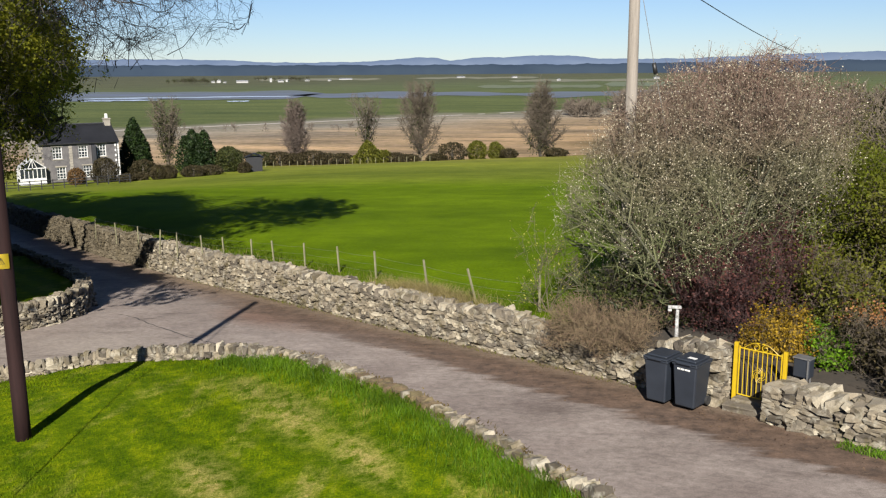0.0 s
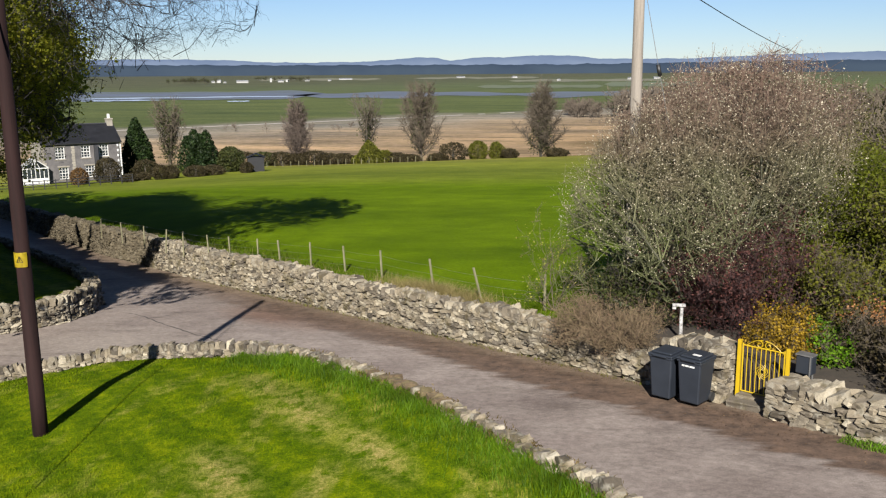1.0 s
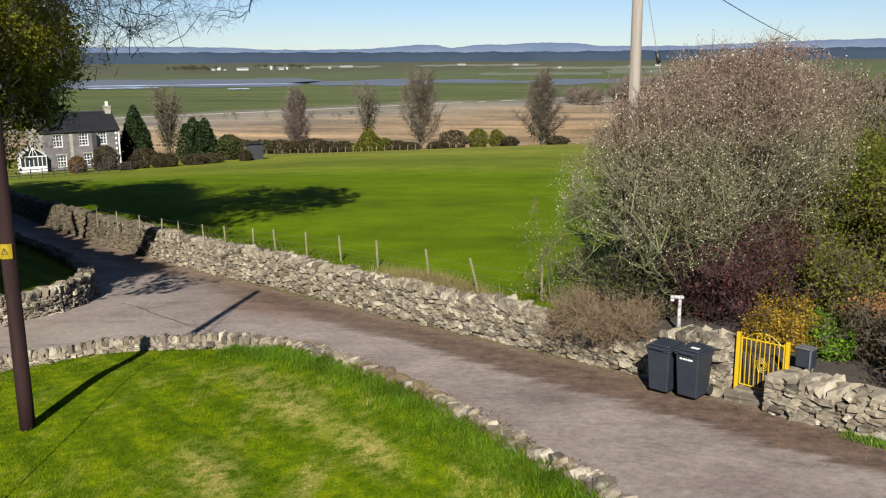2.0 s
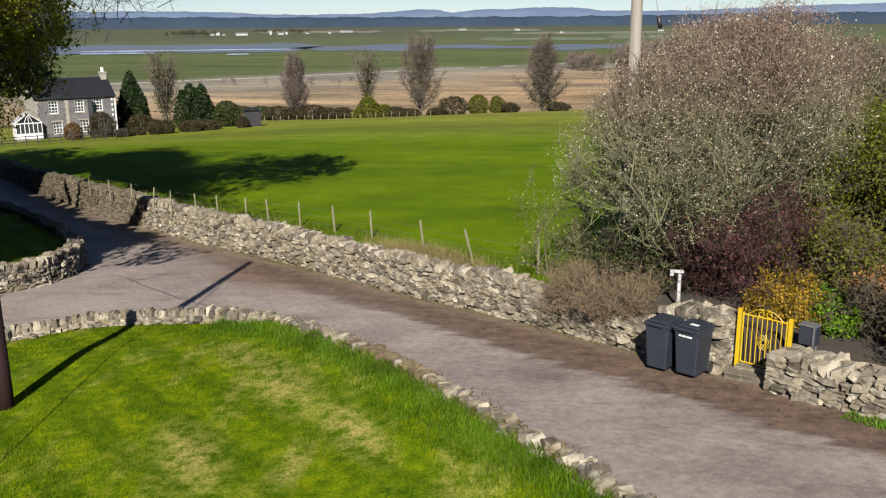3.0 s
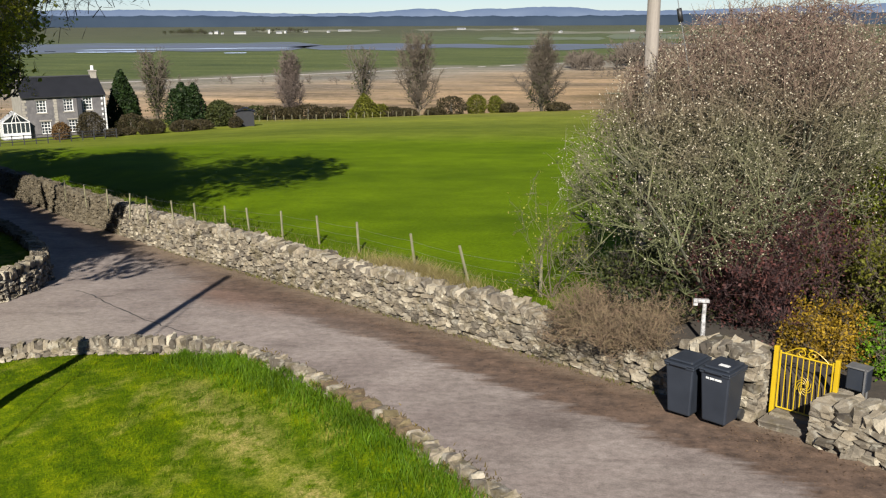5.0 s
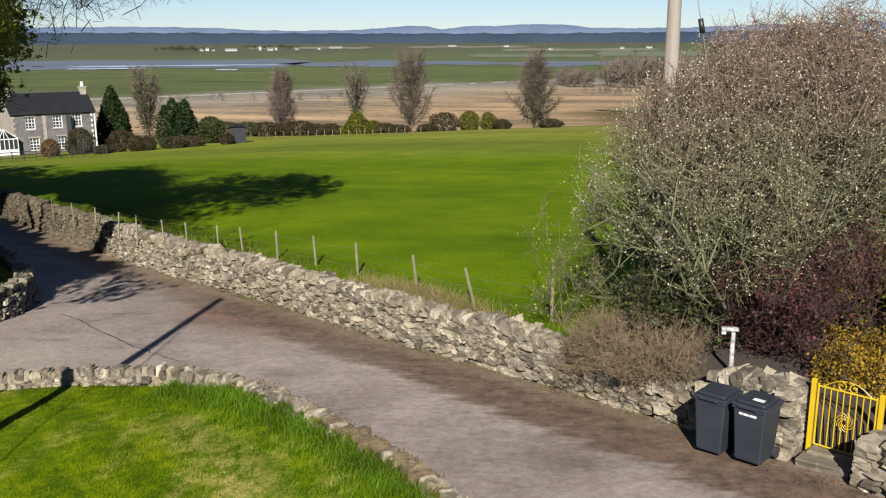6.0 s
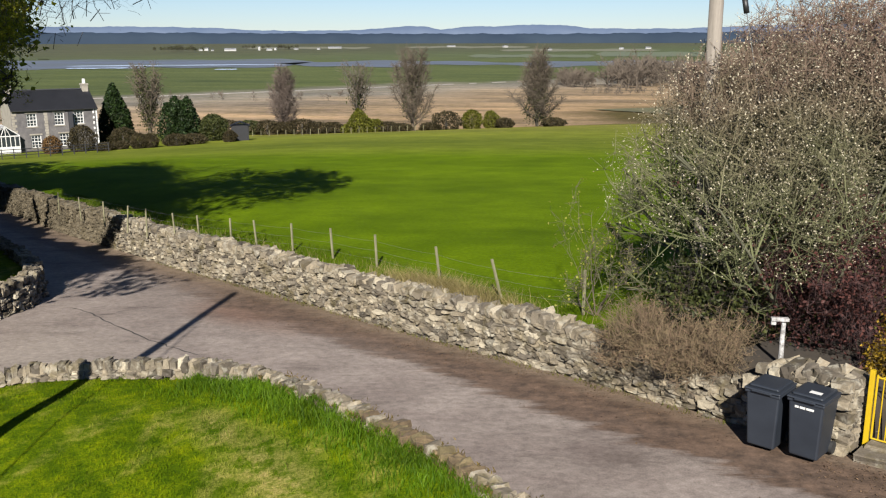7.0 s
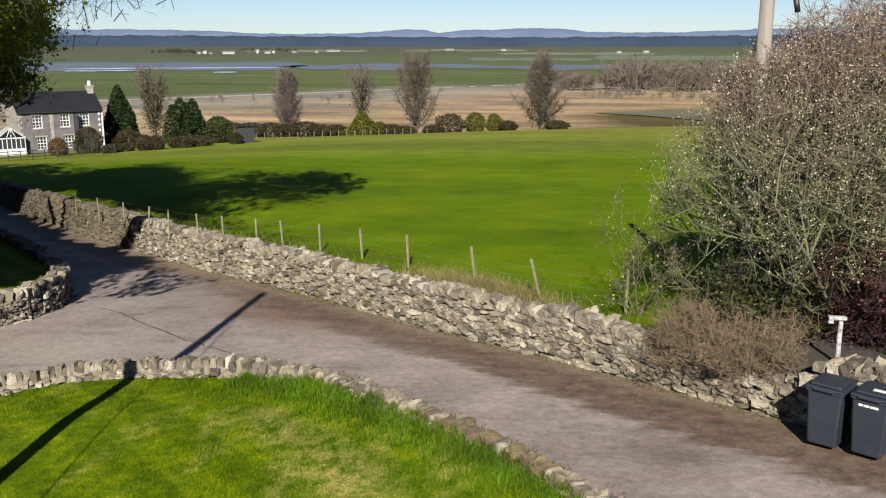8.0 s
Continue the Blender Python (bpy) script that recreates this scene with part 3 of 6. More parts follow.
def dyke(name, label, path, foot, head, thick, near, seed, width=(0.16, 0.42), course=(0.08, 0.17), faces=(1, -1), cope=(0.14, 0.3), cope_h=0.22, step=0.5, moss=None):
    """A dry-stone wall along a path: dark hearting, coursed face stones, upright cope stones."""
    rng = np.random.default_rng(seed)
    path = np.asarray(path, float)
    seg = np.hypot(*np.diff(path, axis=0).T)
    run = np.concatenate([[0], np.cumsum(seg)])

    def at(s):
        return np.array([np.interp(s, run, path[:, 0]), np.interp(s, run, path[:, 1])])

    def frame_at(s):
        d = at(min(s + 0.3, run[-1])) - at(max(s - 0.3, 0))
        d /= np.linalg.norm(d)
        return d, np.array([-d[1], d[0]])

    # hearting
    ss = np.arange(0, run[-1] + step * 0.5, step)
    V = []
    for s in ss:
        p, (d, n) = at(s), frame_at(s)
        z0, z1 = foot(*p) - 0.3, head(*p) - cope_h * 0.8
        for side, z in ((1, z0), (1, z1), (-1, z1), (-1, z0)):
            k = thick / 2 - 0.13
            V.append((*(p + n * side * (k if z == z0 else k * 0.8)), z))
    F = []
    for i in range(len(ss) - 1):
        for j in range(4):
            F.append((i * 4 + j, i * 4 + (j + 1) % 4, (i + 1) * 4 + (j + 1) % 4, (i + 1) * 4 + j))
    F += [(0, 3, 2, 1), (len(V) - 4, len(V) - 3, len(V) - 2, len(V) - 1)]
    ob = tagged(new(name, mesh_np(name, V, F, EARTH)), label, "wall", kind="structure")
    rows = []
    for side in faces:
        h = 0.0
        while True:
            ch = rng.uniform(*course)
            top_reached = True
            s = rng.uniform(0, 0.2)
            while s < run[-1]:
                w = rng.uniform(*width) * (1.35 if rng.random() < 0.12 else 1.0)
                p, (d, n) = at(s + w / 2), frame_at(s + w / 2)
                room = head(*p) - cope_h - foot(*p)
                if h < room:
                    top_reached = False
                    k = thick / 2 * (1 - 0.2 * h / max(room, 0.2)) - 0.09
                    c = p + n * side * (k + rng.normal() * 0.028)
                    z = foot(*p) + h + ch / 2 + rng.normal() * 0.012
                    m = pose(c[0], c[1], z, rng.normal() * 6, rng.normal() * 7, math.degrees(math.atan2(d[1], d[0])) + rng.normal() * 7)
                    hh = ch * rng.uniform(0.92, 1.25)
                    rows.append((int(rng.integers(len(SHAPES))), m @ Matrix.Diagonal((w * 0.97, rng.uniform(0.22, 0.36), hh * 0.98, 1))))
                s += w
            h += ch * 0.93
            if top_reached:
                break
    for s_end in (0.05, run[-1] - 0.05):
        p, (d, n) = at(s_end), frame_at(s_end)
        h = 0.0
        while h < head(*p) - cope_h * 0.6 - foot(*p):
            ch = rng.uniform(*course) * 1.15
            off = -thick / 2
            while off < thick / 2 - 0.05:
                w = rng.uniform(0.14, 0.26)
                c = p + n * (off + w / 2)
                m = pose(c[0], c[1], foot(*p) + h + ch / 2, rng.normal() * 5, rng.normal() * 6, math.degrees(math.atan2(n[1], n[0])) + rng.normal() * 6)
                rows.append((int(rng.integers(len(SHAPES))), m @ Matrix.Diagonal((w, 0.26, ch, 1))))
                off += w
            h += ch * 0.95
    s = 0.0
    while s < run[-1]:
        w = rng.uniform(*cope)
        p, (d, n) = at(s + w / 2), frame_at(s + w / 2)
        hgt = cope_h * rng.uniform(0.8, 1.35)
        z = head(*p) - cope_h * 0.45 + rng.normal() * 0.02
        c = p + n * rng.normal() * 0.04
        m = pose(c[0], c[1], z, rng.normal() * 8, rng.normal() * 14, math.degrees(math.atan2(d[1], d[0])) + rng.normal() * 9)
        if thick > 0.45:
            for sd, dep in ((1, rng.uniform(0.45, 0.62)), (-1, rng.uniform(0.4, 0.55))):
                q = c + n * sd * thick * 0.22
                m2 = pose(q[0], q[1], z + rng.normal() * 0.025, rng.normal() * 10, rng.normal() * 16, math.degrees(math.atan2(d[1], d[0])) + rng.normal() * 14)
                rows.append((int(rng.integers(len(SHAPES))), m2 @ Matrix.Diagonal((w * rng.uniform(0.85, 1.15), thick * dep, hgt * rng.uniform(0.85, 1.2), 1))))
        else:
            rows.append((int(rng.integers(len(SHAPES))), m @ Matrix.Diagonal((w * 0.98, thick * rng.uniform(0.6, 0.95), hgt * 1.15, 1))))
        s += w
    lay_stones(ob, rows, near, moss)
    return ob


def wall_path(u0, u1, v=0.30, n=40):
    return [from_uv(u, v + 0.06 * math.sin(u * 0.5)) for u in np.linspace(u0, u1, n)]


def field_wall_top(x, y):
    u, v = to_uv(x, y)
    return 0.74 - 0.062 * u + 0.03 * math.sin(u * 1.7) + 0.06 * smooth01(u, 26, 30) + 0.0022 * max(u - 27, 0) ** 1.5 - 0.30 * smooth01(-u, -4.0, -1.5) * (1 - smooth01(-u, 0.3, 0.9)) + 0.24 * smooth01(-u, 0.3, 0.9)


dyke("wall_field", "long grey dry-stone wall between lane and pasture", wall_path(-2.2, 62, n=120), road_z, field_wall_top, 0.60, (0.5, 20.5, 0.2), 11, faces=(1,), width=(0.11, 0.36), course=(0.065, 0.135), cope=(0.10, 0.25), cope_h=0.18)
dyke("wall_lawn", "low dry-stone retaining wall edging the lawn", KERB[2:18], lambda x, y: min(road_z(x, y), lawn_z(x, y) - 0.1), kerb_top_z, 0.30, (-3.0, 15.5, 0.7), 12, width=(0.10, 0.22), course=(0.06, 0.12), cope=(0.07, 0.17), cope_h=0.2, moss=lambda c: c.x > -5.5 and math.sin(c.x * 5.1) + math.sin(c.x * 13.7) > -0.75)


def garden_top(x, y):
    u, v = to_uv(x, y)
    return road_z(x, y) + 0.70 + 0.03 * math.sin(u * 3) + 0.16 * smooth01(-u, 4.2, 9)


dyke("wall_garden", "tumbledown grey rubble wall beside the garden gate", [from_uv(u, 0.06 - 0.02 * (u + 4)) for u in np.linspace(-3.42, -16, 24)], road_z, garden_top, 0.8, (4.2, 15.8, 0.6), 13, width=(0.14, 0.40), course=(0.075, 0.155), cope=(0.13, 0.36), cope_h=0.18)
ISLAND = [(-22, 20.5), (-19.5, 22.5), (-17.6, 24.2), (-16.7, 25.8), (-16.7, 27.4), (-17.2, 28.9), (-18.3, 30.6), (-20, 32.6), (-23, 35.8), (-27, 39.6), (-32, 44.2)]


def island_top(x, y):
    return road_z(x, y) + 0.85


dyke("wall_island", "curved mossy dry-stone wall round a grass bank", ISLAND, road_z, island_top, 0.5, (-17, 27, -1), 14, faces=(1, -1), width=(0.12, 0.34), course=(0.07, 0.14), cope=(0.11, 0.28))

ISLAND_IN = np.array(ISLAND)


def island_z(x, y):
    d = np.min([np.hypot(x - a, y - b) for a, b in ISLAND_IN], axis=0)
    return road_z(x, y) + 0.62 + 0.5 * smooth01(d, 0.5, 6)


def in_island(x, y):
    """Left of the curved wall."""
    lim = np.interp(y, ISLAND_IN[:, 1], ISLAND_IN[:, 0])
    return (x < lim - 0.55) & (y > 21.2) & (y < 44)


tagged(new("grass_bank", sheet("grass_bank", np.arange(8, 52, 0.5), np.arange(-30, -1, 0.5), island_z, LAWN, 0.05, in_island)), "shaded grass bank behind the curved wall", "grass", kind="structure")

SOIL = surface("garden_soil", (0.022, 0.017, 0.012), (0.075, 0.055, 0.035), 1.2, 14, 0.95, 0.7, 0.05)
tagged(new("garden_bed", sheet("garden_bed", np.arange(-16, 2.6, 0.4), np.unique(np.concatenate([np.arange(0.06, 0.7, 0.08), np.arange(0.7, 7.5, 0.4)])), lambda x, y: ground_z(x, y) + 0.05, SOIL, 0.04)), "dark leafy soil of the garden behind the wall", "soil", kind="structure")

# ---- more materials ----
BARK = surface("grey_bark", (0.07, 0.06, 0.05), (0.20, 0.18, 0.15), 9, 70, 0.9, 0.5)
LICHEN = surface("lichen_bark", (0.08, 0.08, 0.048), (0.25, 0.25, 0.16), 5, 40, 0.9, 0.4)
MAROON = surface("maroon_twig", (0.030, 0.012, 0.012), (0.085, 0.036, 0.034), 3, 40, 0.9, 0.0)
BEECH_BARK = surface("dark_smooth_bark", (0.035, 0.032, 0.031), (0.10, 0.09, 0.085), 6, 60, 0.9, 0.3)
TWIG = surface("lichen_twig", (0.10, 0.085, 0.06), (0.27, 0.25, 0.19), 3, 40, 0.9, 0.0)
TWIG_BROWN = surface("brown_twig", (0.075, 0.058, 0.040), (0.19, 0.15, 0.105), 3, 40, 0.9, 0.0)
TWIG_DARK = surface("dark_twig", (0.035, 0.028, 0.022), (0.10, 0.08, 0.065), 3, 40, 0.9, 0.0)
DEAD = surface("dry_stem", (0.085, 0.058, 0.030), (0.31, 0.22, 0.125), 4, 50, 0.9, 0.0, rand="island")
CATKIN = leaf_mat("catkin", (0.30, 0.25, 0.15), (0.78, 0.71, 0.55), 0.15, 0.15, 0.8)
YOUNG = leaf_mat("young_leaf", (0.24, 0.26, 0.04), (0.46, 0.44, 0.10), 0.2, 0.4)
EVERGREEN = leaf_mat("evergreen_leaf", (0.10, 0.125, 0.008), (0.165, 0.19, 0.014), 0.45, 0.35)
LIME = leaf_mat("lime_leaf", (0.08, 0.19, 0.006), (0.20, 0.36, 0.02), 0.3, 0.3)
GOLD = leaf_mat("gold_leaf", (0.20, 0.12, 0.012), (0.52, 0.34, 0.03), 0.35, 0.25)
RUST = leaf_mat("rust_leaf", (0.40, 0.17, 0.06), (0.68, 0.36, 0.16), 0.2, 0.3)
PURPLE = leaf_mat("purple_leaf", (0.055, 0.023, 0.021), (0.155, 0.062, 0.052), 0.35, 0.25)
OLIVE = leaf_mat("olive_leaf", (0.11, 0.12, 0.014), (0.185, 0.185, 0.026), 0.3, 0.3)
HEDGE = leaf_mat("hedge_leaf", (0.06, 0.058, 0.02), (0.14, 0.135, 0.035), 0.3, 0.3)
BEECH = leaf_mat("beech_leaf", (0.16, 0.19, 0.016), (0.36, 0.35, 0.035), 0.45, 0.6)
YEW = leaf_mat("yew_needle", (0.008, 0.022, 0.006), (0.035, 0.062, 0.014), 0.4, 0.1)
IVY = leaf_mat("ivy_leaf", (0.030, 0.044, 0.012), (0.095, 0.105, 0.030), 0.3, 0.2)
RUSSET = leaf_mat("russet_leaf", (0.10, 0.055, 0.02), (0.26, 0.15, 0.06), 0.25, 0.15)
BRUSH = leaf_mat("brush", (0.036, 0.031, 0.015), (0.095, 0.075, 0.034), 0.35, 0.15)
STRAW = leaf_mat("straw", (0.22, 0.18, 0.06), (0.50, 0.41, 0.19), 0.2, 0.3, 0.8)
BLADE = leaf_mat("grass_blade", (0.055, 0.135, 0.003), (0.165, 0.275, 0.010), 0.3, 0.3)
PASTURE = leaf_mat("pasture_blade", (0.055, 0.090, 0.002), (0.105, 0.145, 0.006), 0.3, 0.2)
LITTER = leaf_mat("dead_leaf", (0.05, 0.030, 0.018), (0.30, 0.20, 0.12), 0.2, 0.0, 0.9)
MOSS = leaf_mat("brown_moss", (0.075, 0.055, 0.016), (0.22, 0.16, 0.055), 0.3, 0.1, 0.9)
CREOSOTE = surface("creosoted_wood", (0.013, 0.007, 0.007), (0.040, 0.019, 0.018), 1.5, 30, 0.85, 0.4, 0.01, spec=0.12, stretch=((6, 6, 0.4), 0), local=True)
PALE_WOOD = surface("weathered_pole_wood", (0.19, 0.165, 0.135), (0.41, 0.36, 0.305), 2, 30, 0.85, 0.5, 0.01, stretch=((6, 6, 0.35), 0), local=True)
POST_WOOD = surface("weathered_post_wood", (0.17, 0.16, 0.085), (0.36, 0.34, 0.20), 4, 50, 0.9, 0.3)
BIN = surface("dark_grey_plastic", (0.020, 0.026, 0.038), (0.034, 0.043, 0.060), 2.5, 80, 0.5, 0.05, 0.003)
RUBBER = surface("rubber", (0.012, 0.012, 0.012), (0.03, 0.03, 0.03), 8, 60, 0.8, 0.1)
WHITE = surface("white_paint", (0.86, 0.86, 0.84), (1.0, 1.0, 0.98), 3, 40, 0.5, 0.05)
PEEL = surface("peeling_white_paint", (0.05, 0.04, 0.035), (0.95, 0.94, 0.92), 12, 34, 0.7, 0.4)
YELLOW = surface("yellow_gate_paint", (0.62, 0.40, 0.008), (0.80, 0.56, 0.015), 5, 60, 0.42, 0.1, 0.003)
SIGN_YELLOW = surface("sign_yellow", (0.72, 0.52, 0.02), (0.85, 0.63, 0.03), 4, 40, 0.5, 0.0)
BLACK = surface("black_paint", (0.012, 0.012, 0.012), (0.03, 0.03, 0.03), 6, 60, 0.5, 0.05)
WIRE = surface("galvanised_wire", (0.25, 0.25, 0.25), (0.42, 0.42, 0.42), 6, 60, 0.5, 0.0, metal=0.6)
SLATE = surface("roof_slate", (0.022, 0.024, 0.030), (0.050, 0.052, 0.062), 0.8, 9, 0.6, 0.3, 0.03)
HOUSE_STONE = surface("house_whinstone", (0.10, 0.095, 0.10), (0.24, 0.225, 0.22), 1.4, 7, 0.9, 0.5, 0.03)
GABLE = surface("pale_sandstone", (0.30, 0.27, 0.22), (0.50, 0.46, 0.39), 1.2, 9, 0.9, 0.3, 0.02)
DARKWOOD = surface("dark_shed_wood", (0.008, 0.009, 0.012), (0.022, 0.024, 0.030), 3, 30, 0.8, 0.2)


def glass_mat():
    m, nt, b = nodes_of("window_glass")
    b.inputs["Base Color"].default_value = (0.02, 0.025, 0.03, 1)
    b.inputs["Roughness"].default_value, b.inputs["Specular IOR Level"].default_value = 0.06, 0.7
    return m


GLASS = glass_mat()

# ---- poles and wires ----


def pole(name, label, x, y, z, high, r0, r1, mat):
    ob = thing(name, label, "utility pole", at=pose(x, y, z))
    bm = bmesh.new()
    n = 6
    for i in range(n):
        a, b = i / n, (i + 1) / n
        tube(bm, (0, 0, -0.4 + (high + 0.4) * a), (0, 0, -0.4 + (high + 0.4) * b), r0 + (r1 - r0) * a, r0 + (r1 - r0) * b, 16)
    bmesh.ops.remove_doubles(bm, verts=bm.verts[:], dist=0.001)
    part("shaft", bm, mat, ob, smooth=True)
    return ob


def cord(name, pts, r, mat, parent=None):
    cu = bpy.data.curves.new(name, "CURVE")
    cu.dimensions, cu.bevel_depth, cu.bevel_resolution = "3D", r, 1
    sp = cu.splines.new("POLY")
    sp.points.add(len(pts) - 1)
    for p, q in zip(sp.points, pts):
        p.co = (*q, 1)
    cu.materials.append(mat)
    ob = new(name, cu)
    ob.parent = parent
    return ob


def sagging(a, b, sag, n=14):
    a, b = Vector(a), Vector(b)
    return [a.lerp(b, i / n) - Vector((0, 0, sag * 4 * (i / n) * (1 - i / n))) for i in range(n + 1)]


dark_pole = pole("utility_pole", "dark brown creosoted pole with a yellow warning plate on the lawn", -9.95, 14.25, float(lawn_z(-9.95, 14.25)), 8.6, 0.145, 0.115, CREOSOTE)
bm = bmesh.new()
for i in range(9):
    w0, w1 = radians(-165 + i * 15), radians(-165 + (i + 1) * 15)
    vs_ = [bm.verts.new((0.150 * math.cos(w), 0.150 * math.sin(w), z)) for w, z in ((w0, 0), (w1, 0), (w1, 0.27), (w0, 0.27))]
    bm.faces.new(vs_)
bmesh.ops.solidify(bm, geom=bm.faces[:], thickness=-0.004)
plate = part("warning_plate", bm, SIGN_YELLOW, dark_pole, "yellow warning plate", at=pose(0, 0, 3.28))
bm = bmesh.new()
for a, b in (((-0.055, 0.06), (0.055, 0.06)), ((0.055, 0.06), (0, 0.17)), ((0, 0.17), (-0.055, 0.06)), ((0.0, 0.15), (0.0, 0.08))):
    wa, wb = radians(-80) + a[0] / 0.15, radians(-80) + b[0] / 0.15
    tube(bm, (0.157 * math.cos(wa), 0.157 * math.sin(wa), a[1] + 0.03), (0.157 * math.cos(wb), 0.157 * math.sin(wb), b[1] + 0.03), 0.006, 0.006, 5)
part("warning_triangle", bm, BLACK, plate, "black triangle symbol")

dark_stay = thing("stay_wire", "steel stay from the dark pole down to the lawn", "cable")
cord("wire", [(-9.93, 14.16, 7.8), (-7.84, 7.0, float(lawn_z(-7.84, 7.0)))], 0.016, WIRE, dark_stay)

pale_pole = pole("utility_pole", "weathered pale wooden pole behind the field wall", 1.42, 21.45, 0.2, 8.9, 0.15, 0.12, PALE_WOOD)
stay = thing("stay_wire", "thin steel stay wire with a black insulator", "cable")
cord("wire", [(1.50, 21.45, 8.7), (1.93, 21.44, 6.6), (3.28, 21.5, 0.5)], 0.008, WIRE, stay)
bm = bmesh.new()
tube(bm, (1.90, 21.44, 6.74), (1.955, 21.44, 6.48), 0.05, 0.05, 10)
part("insulator", bm, BLACK, stay, "black stay insulator", smooth=True)
over = thing("overhead_wire", "black overhead wire running off across the trees", "cable")
cord("wire", sagging((1.60, 21.45, 8.98), (16.3, 62, 7.2), 0.35), 0.014, BLACK, over)

# ---- wheelie bins ----


def wheelie_bin(x, y, turn, stickers):
    z = float(road_z(x, y)) + 0.06
    ob = thing("wheelie_bin", "dark grey plastic wheelie bin against the stone wall", "bin", "pair of wheelie bins", at=pose(x, y, z, 0, 0, turn) @ Matrix.Scale(0.945, 4))
    bm = bmesh.new()
    box(bm, -0.27, -0.33, 0.03, 0.27, 0.30, 0.98, 0.03, 0.82)
    part("body", bm, BIN, ob, smooth=False)
    bm = bmesh.new()
    box(bm, -0.285, -0.345, 0.93, 0.285, 0.315, 0.975, 0.012)
    part("rim", bm, BIN, ob)
    bm = bmesh.new()
    box(bm, -0.29, -0.37, 0.985, 0.29, 0.34, 1.02, 0.015)
    box(bm, -0.24, -0.30, 1.018, 0.24, 0.30, 1.065, 0.03)
    lid = part("lid", bm, BIN, ob)
    bm = bmesh.new()
    box(bm, -0.16, -0.395, 0.975, 0.16, -0.365, 1.005, 0.008)
    part("lid_grip", bm, BIN, lid)
    bm = bmesh.new()
    tube(bm, (-0.22, 0.385, 0.985), (0.22, 0.385, 0.985), 0.017, 0.017, 8)
    for sx in (-0.2, 0, 0.2):
        tube(bm, (sx, 0.30, 0.95), (sx, 0.385, 0.985), 0.014, 0.014, 6)
    part("handle", bm, BIN, ob)
    for sx in (-1, 1):
        bm = bmesh.new()
        tube(bm, (sx * 0.225, 0.26, 0.1), (sx * 0.275, 0.26, 0.1), 0.1, 0.1, 18)
        part("wheel", bm, RUBBER, ob, "black rubber wheel", smooth=False)
    if stickers:
        bm = bmesh.new()
        box(bm, -0.03, -0.16, 1.066, 0.15, -0.06, 1.069)
        part("sticker", bm, WHITE, lid, "white paper sticker")
        bm = bmesh.new()
        for a, b in ((-0.16, -0.10), (-0.085, 0.0), (0.015, 0.13)):
            box(bm, a, -0.336, 0.84, b, -0.330, 0.875)
        part("lettering", bm, WHITE, ob, "white lettering bar")
    return ob


wheelie_bin(2.50, 17.22, -36.4, True)
wheelie_bin(1.98, 17.62, -35.0, False)

# ---- garden gate, steps and small things ----


def garden_gate():
    a, b = Vector((3.40, 17.46, 0)), Vector((4.14, 16.93, 0))
    long = (b - a).length
    turn = math.degrees(math.atan2(b.y - a.y, b.x - a.x))
    ob = thing("garden_gate", "yellow painted wrought-iron garden gate with scrolls", "gate", at=pose(a.x, a.y, 0.12, 0, 0, turn))
    for x in (-0.04, long + 0.04):
        bm = bmesh.new()
        box(bm, x - 0.035, -0.035, -0.1, x + 0.035, 0.035, 1.16, 0.006)
        part("post", bm, YELLOW, ob)
    bm = bmesh.new()
    tube(bm, (0.03, 0, 0.10), (long - 0.03, 0, 0.10), 0.014, 0.014, 6)
    tube(bm, (0.03, 0, 1.06), (long - 0.03, 0, 1.06), 0.014, 0.014, 6)
    tube(bm, (0.03, 0, 0.10), (0.03, 0, 1.10), 0.016, 0.016, 6)
    tube(bm, (long - 0.03, 0, 0.10), (long - 0.03, 0, 1.10), 0.016, 0.016, 6)
    part("gate_frame", bm, YELLOW, ob)
    for i in range(1, 9):
        bm = bmesh.new()
        x = 0.03 + (long - 0.06) * i / 9
        tube(bm, (x, 0, 0.10), (x, 0, 1.06), 0.009, 0.009, 6)
        part("bar", bm, YELLOW, ob)
    bm = bmesh.new()
    for sgn in (-1, 1):
        pts = []
        for i in range(15):
            w = i / 14
            pts.append((long / 2 + sgn * (0.36 - 0.34 * w), 0, 1.06 + 0.16 * math.sin(w * math.pi * 0.55)))
        c = (long / 2 + sgn * 0.09, 1.13)
        for i in range(18):
            q = radians(90 + sgn * i * 24)
            rr = 0.075 * (1 - i / 24)
            pts.append((c[0] + rr * math.cos(q), 0, c[1] + rr * math.sin(q)))
        for p, q in zip(pts[:-1], pts[1:]):
            if (Vector(p) - Vector(q)).length > 1e-4:
                tube(bm, p, q, 0.008, 0.008, 5)
    part("scroll", bm, YELLOW, ob)
    bm = bmesh.new()
    for i in range(8):
        w = radians(i * 45)
        c = (long / 2, 0, 0.58)
        for k in range(6):
            q0, q1 = w + k * 0.35, w + (k + 1) * 0.35
            r0_, r1_ = 0.03 + 0.016 * k, 0.03 + 0.016 * (k + 1)
            tube(bm, (c[0] + r0_ * math.cos(q0), -0.012, c[2] + 1.3 * r0_ * math.sin(q0)), (c[0] + r1_ * math.cos(q1), -0.012, c[2] + 1.3 * r1_ * math.sin(q1)), 0.006, 0.006, 4)
    part("ornament", bm, YELLOW, ob, "curled rosette ornament")
    return ob


garden_gate()


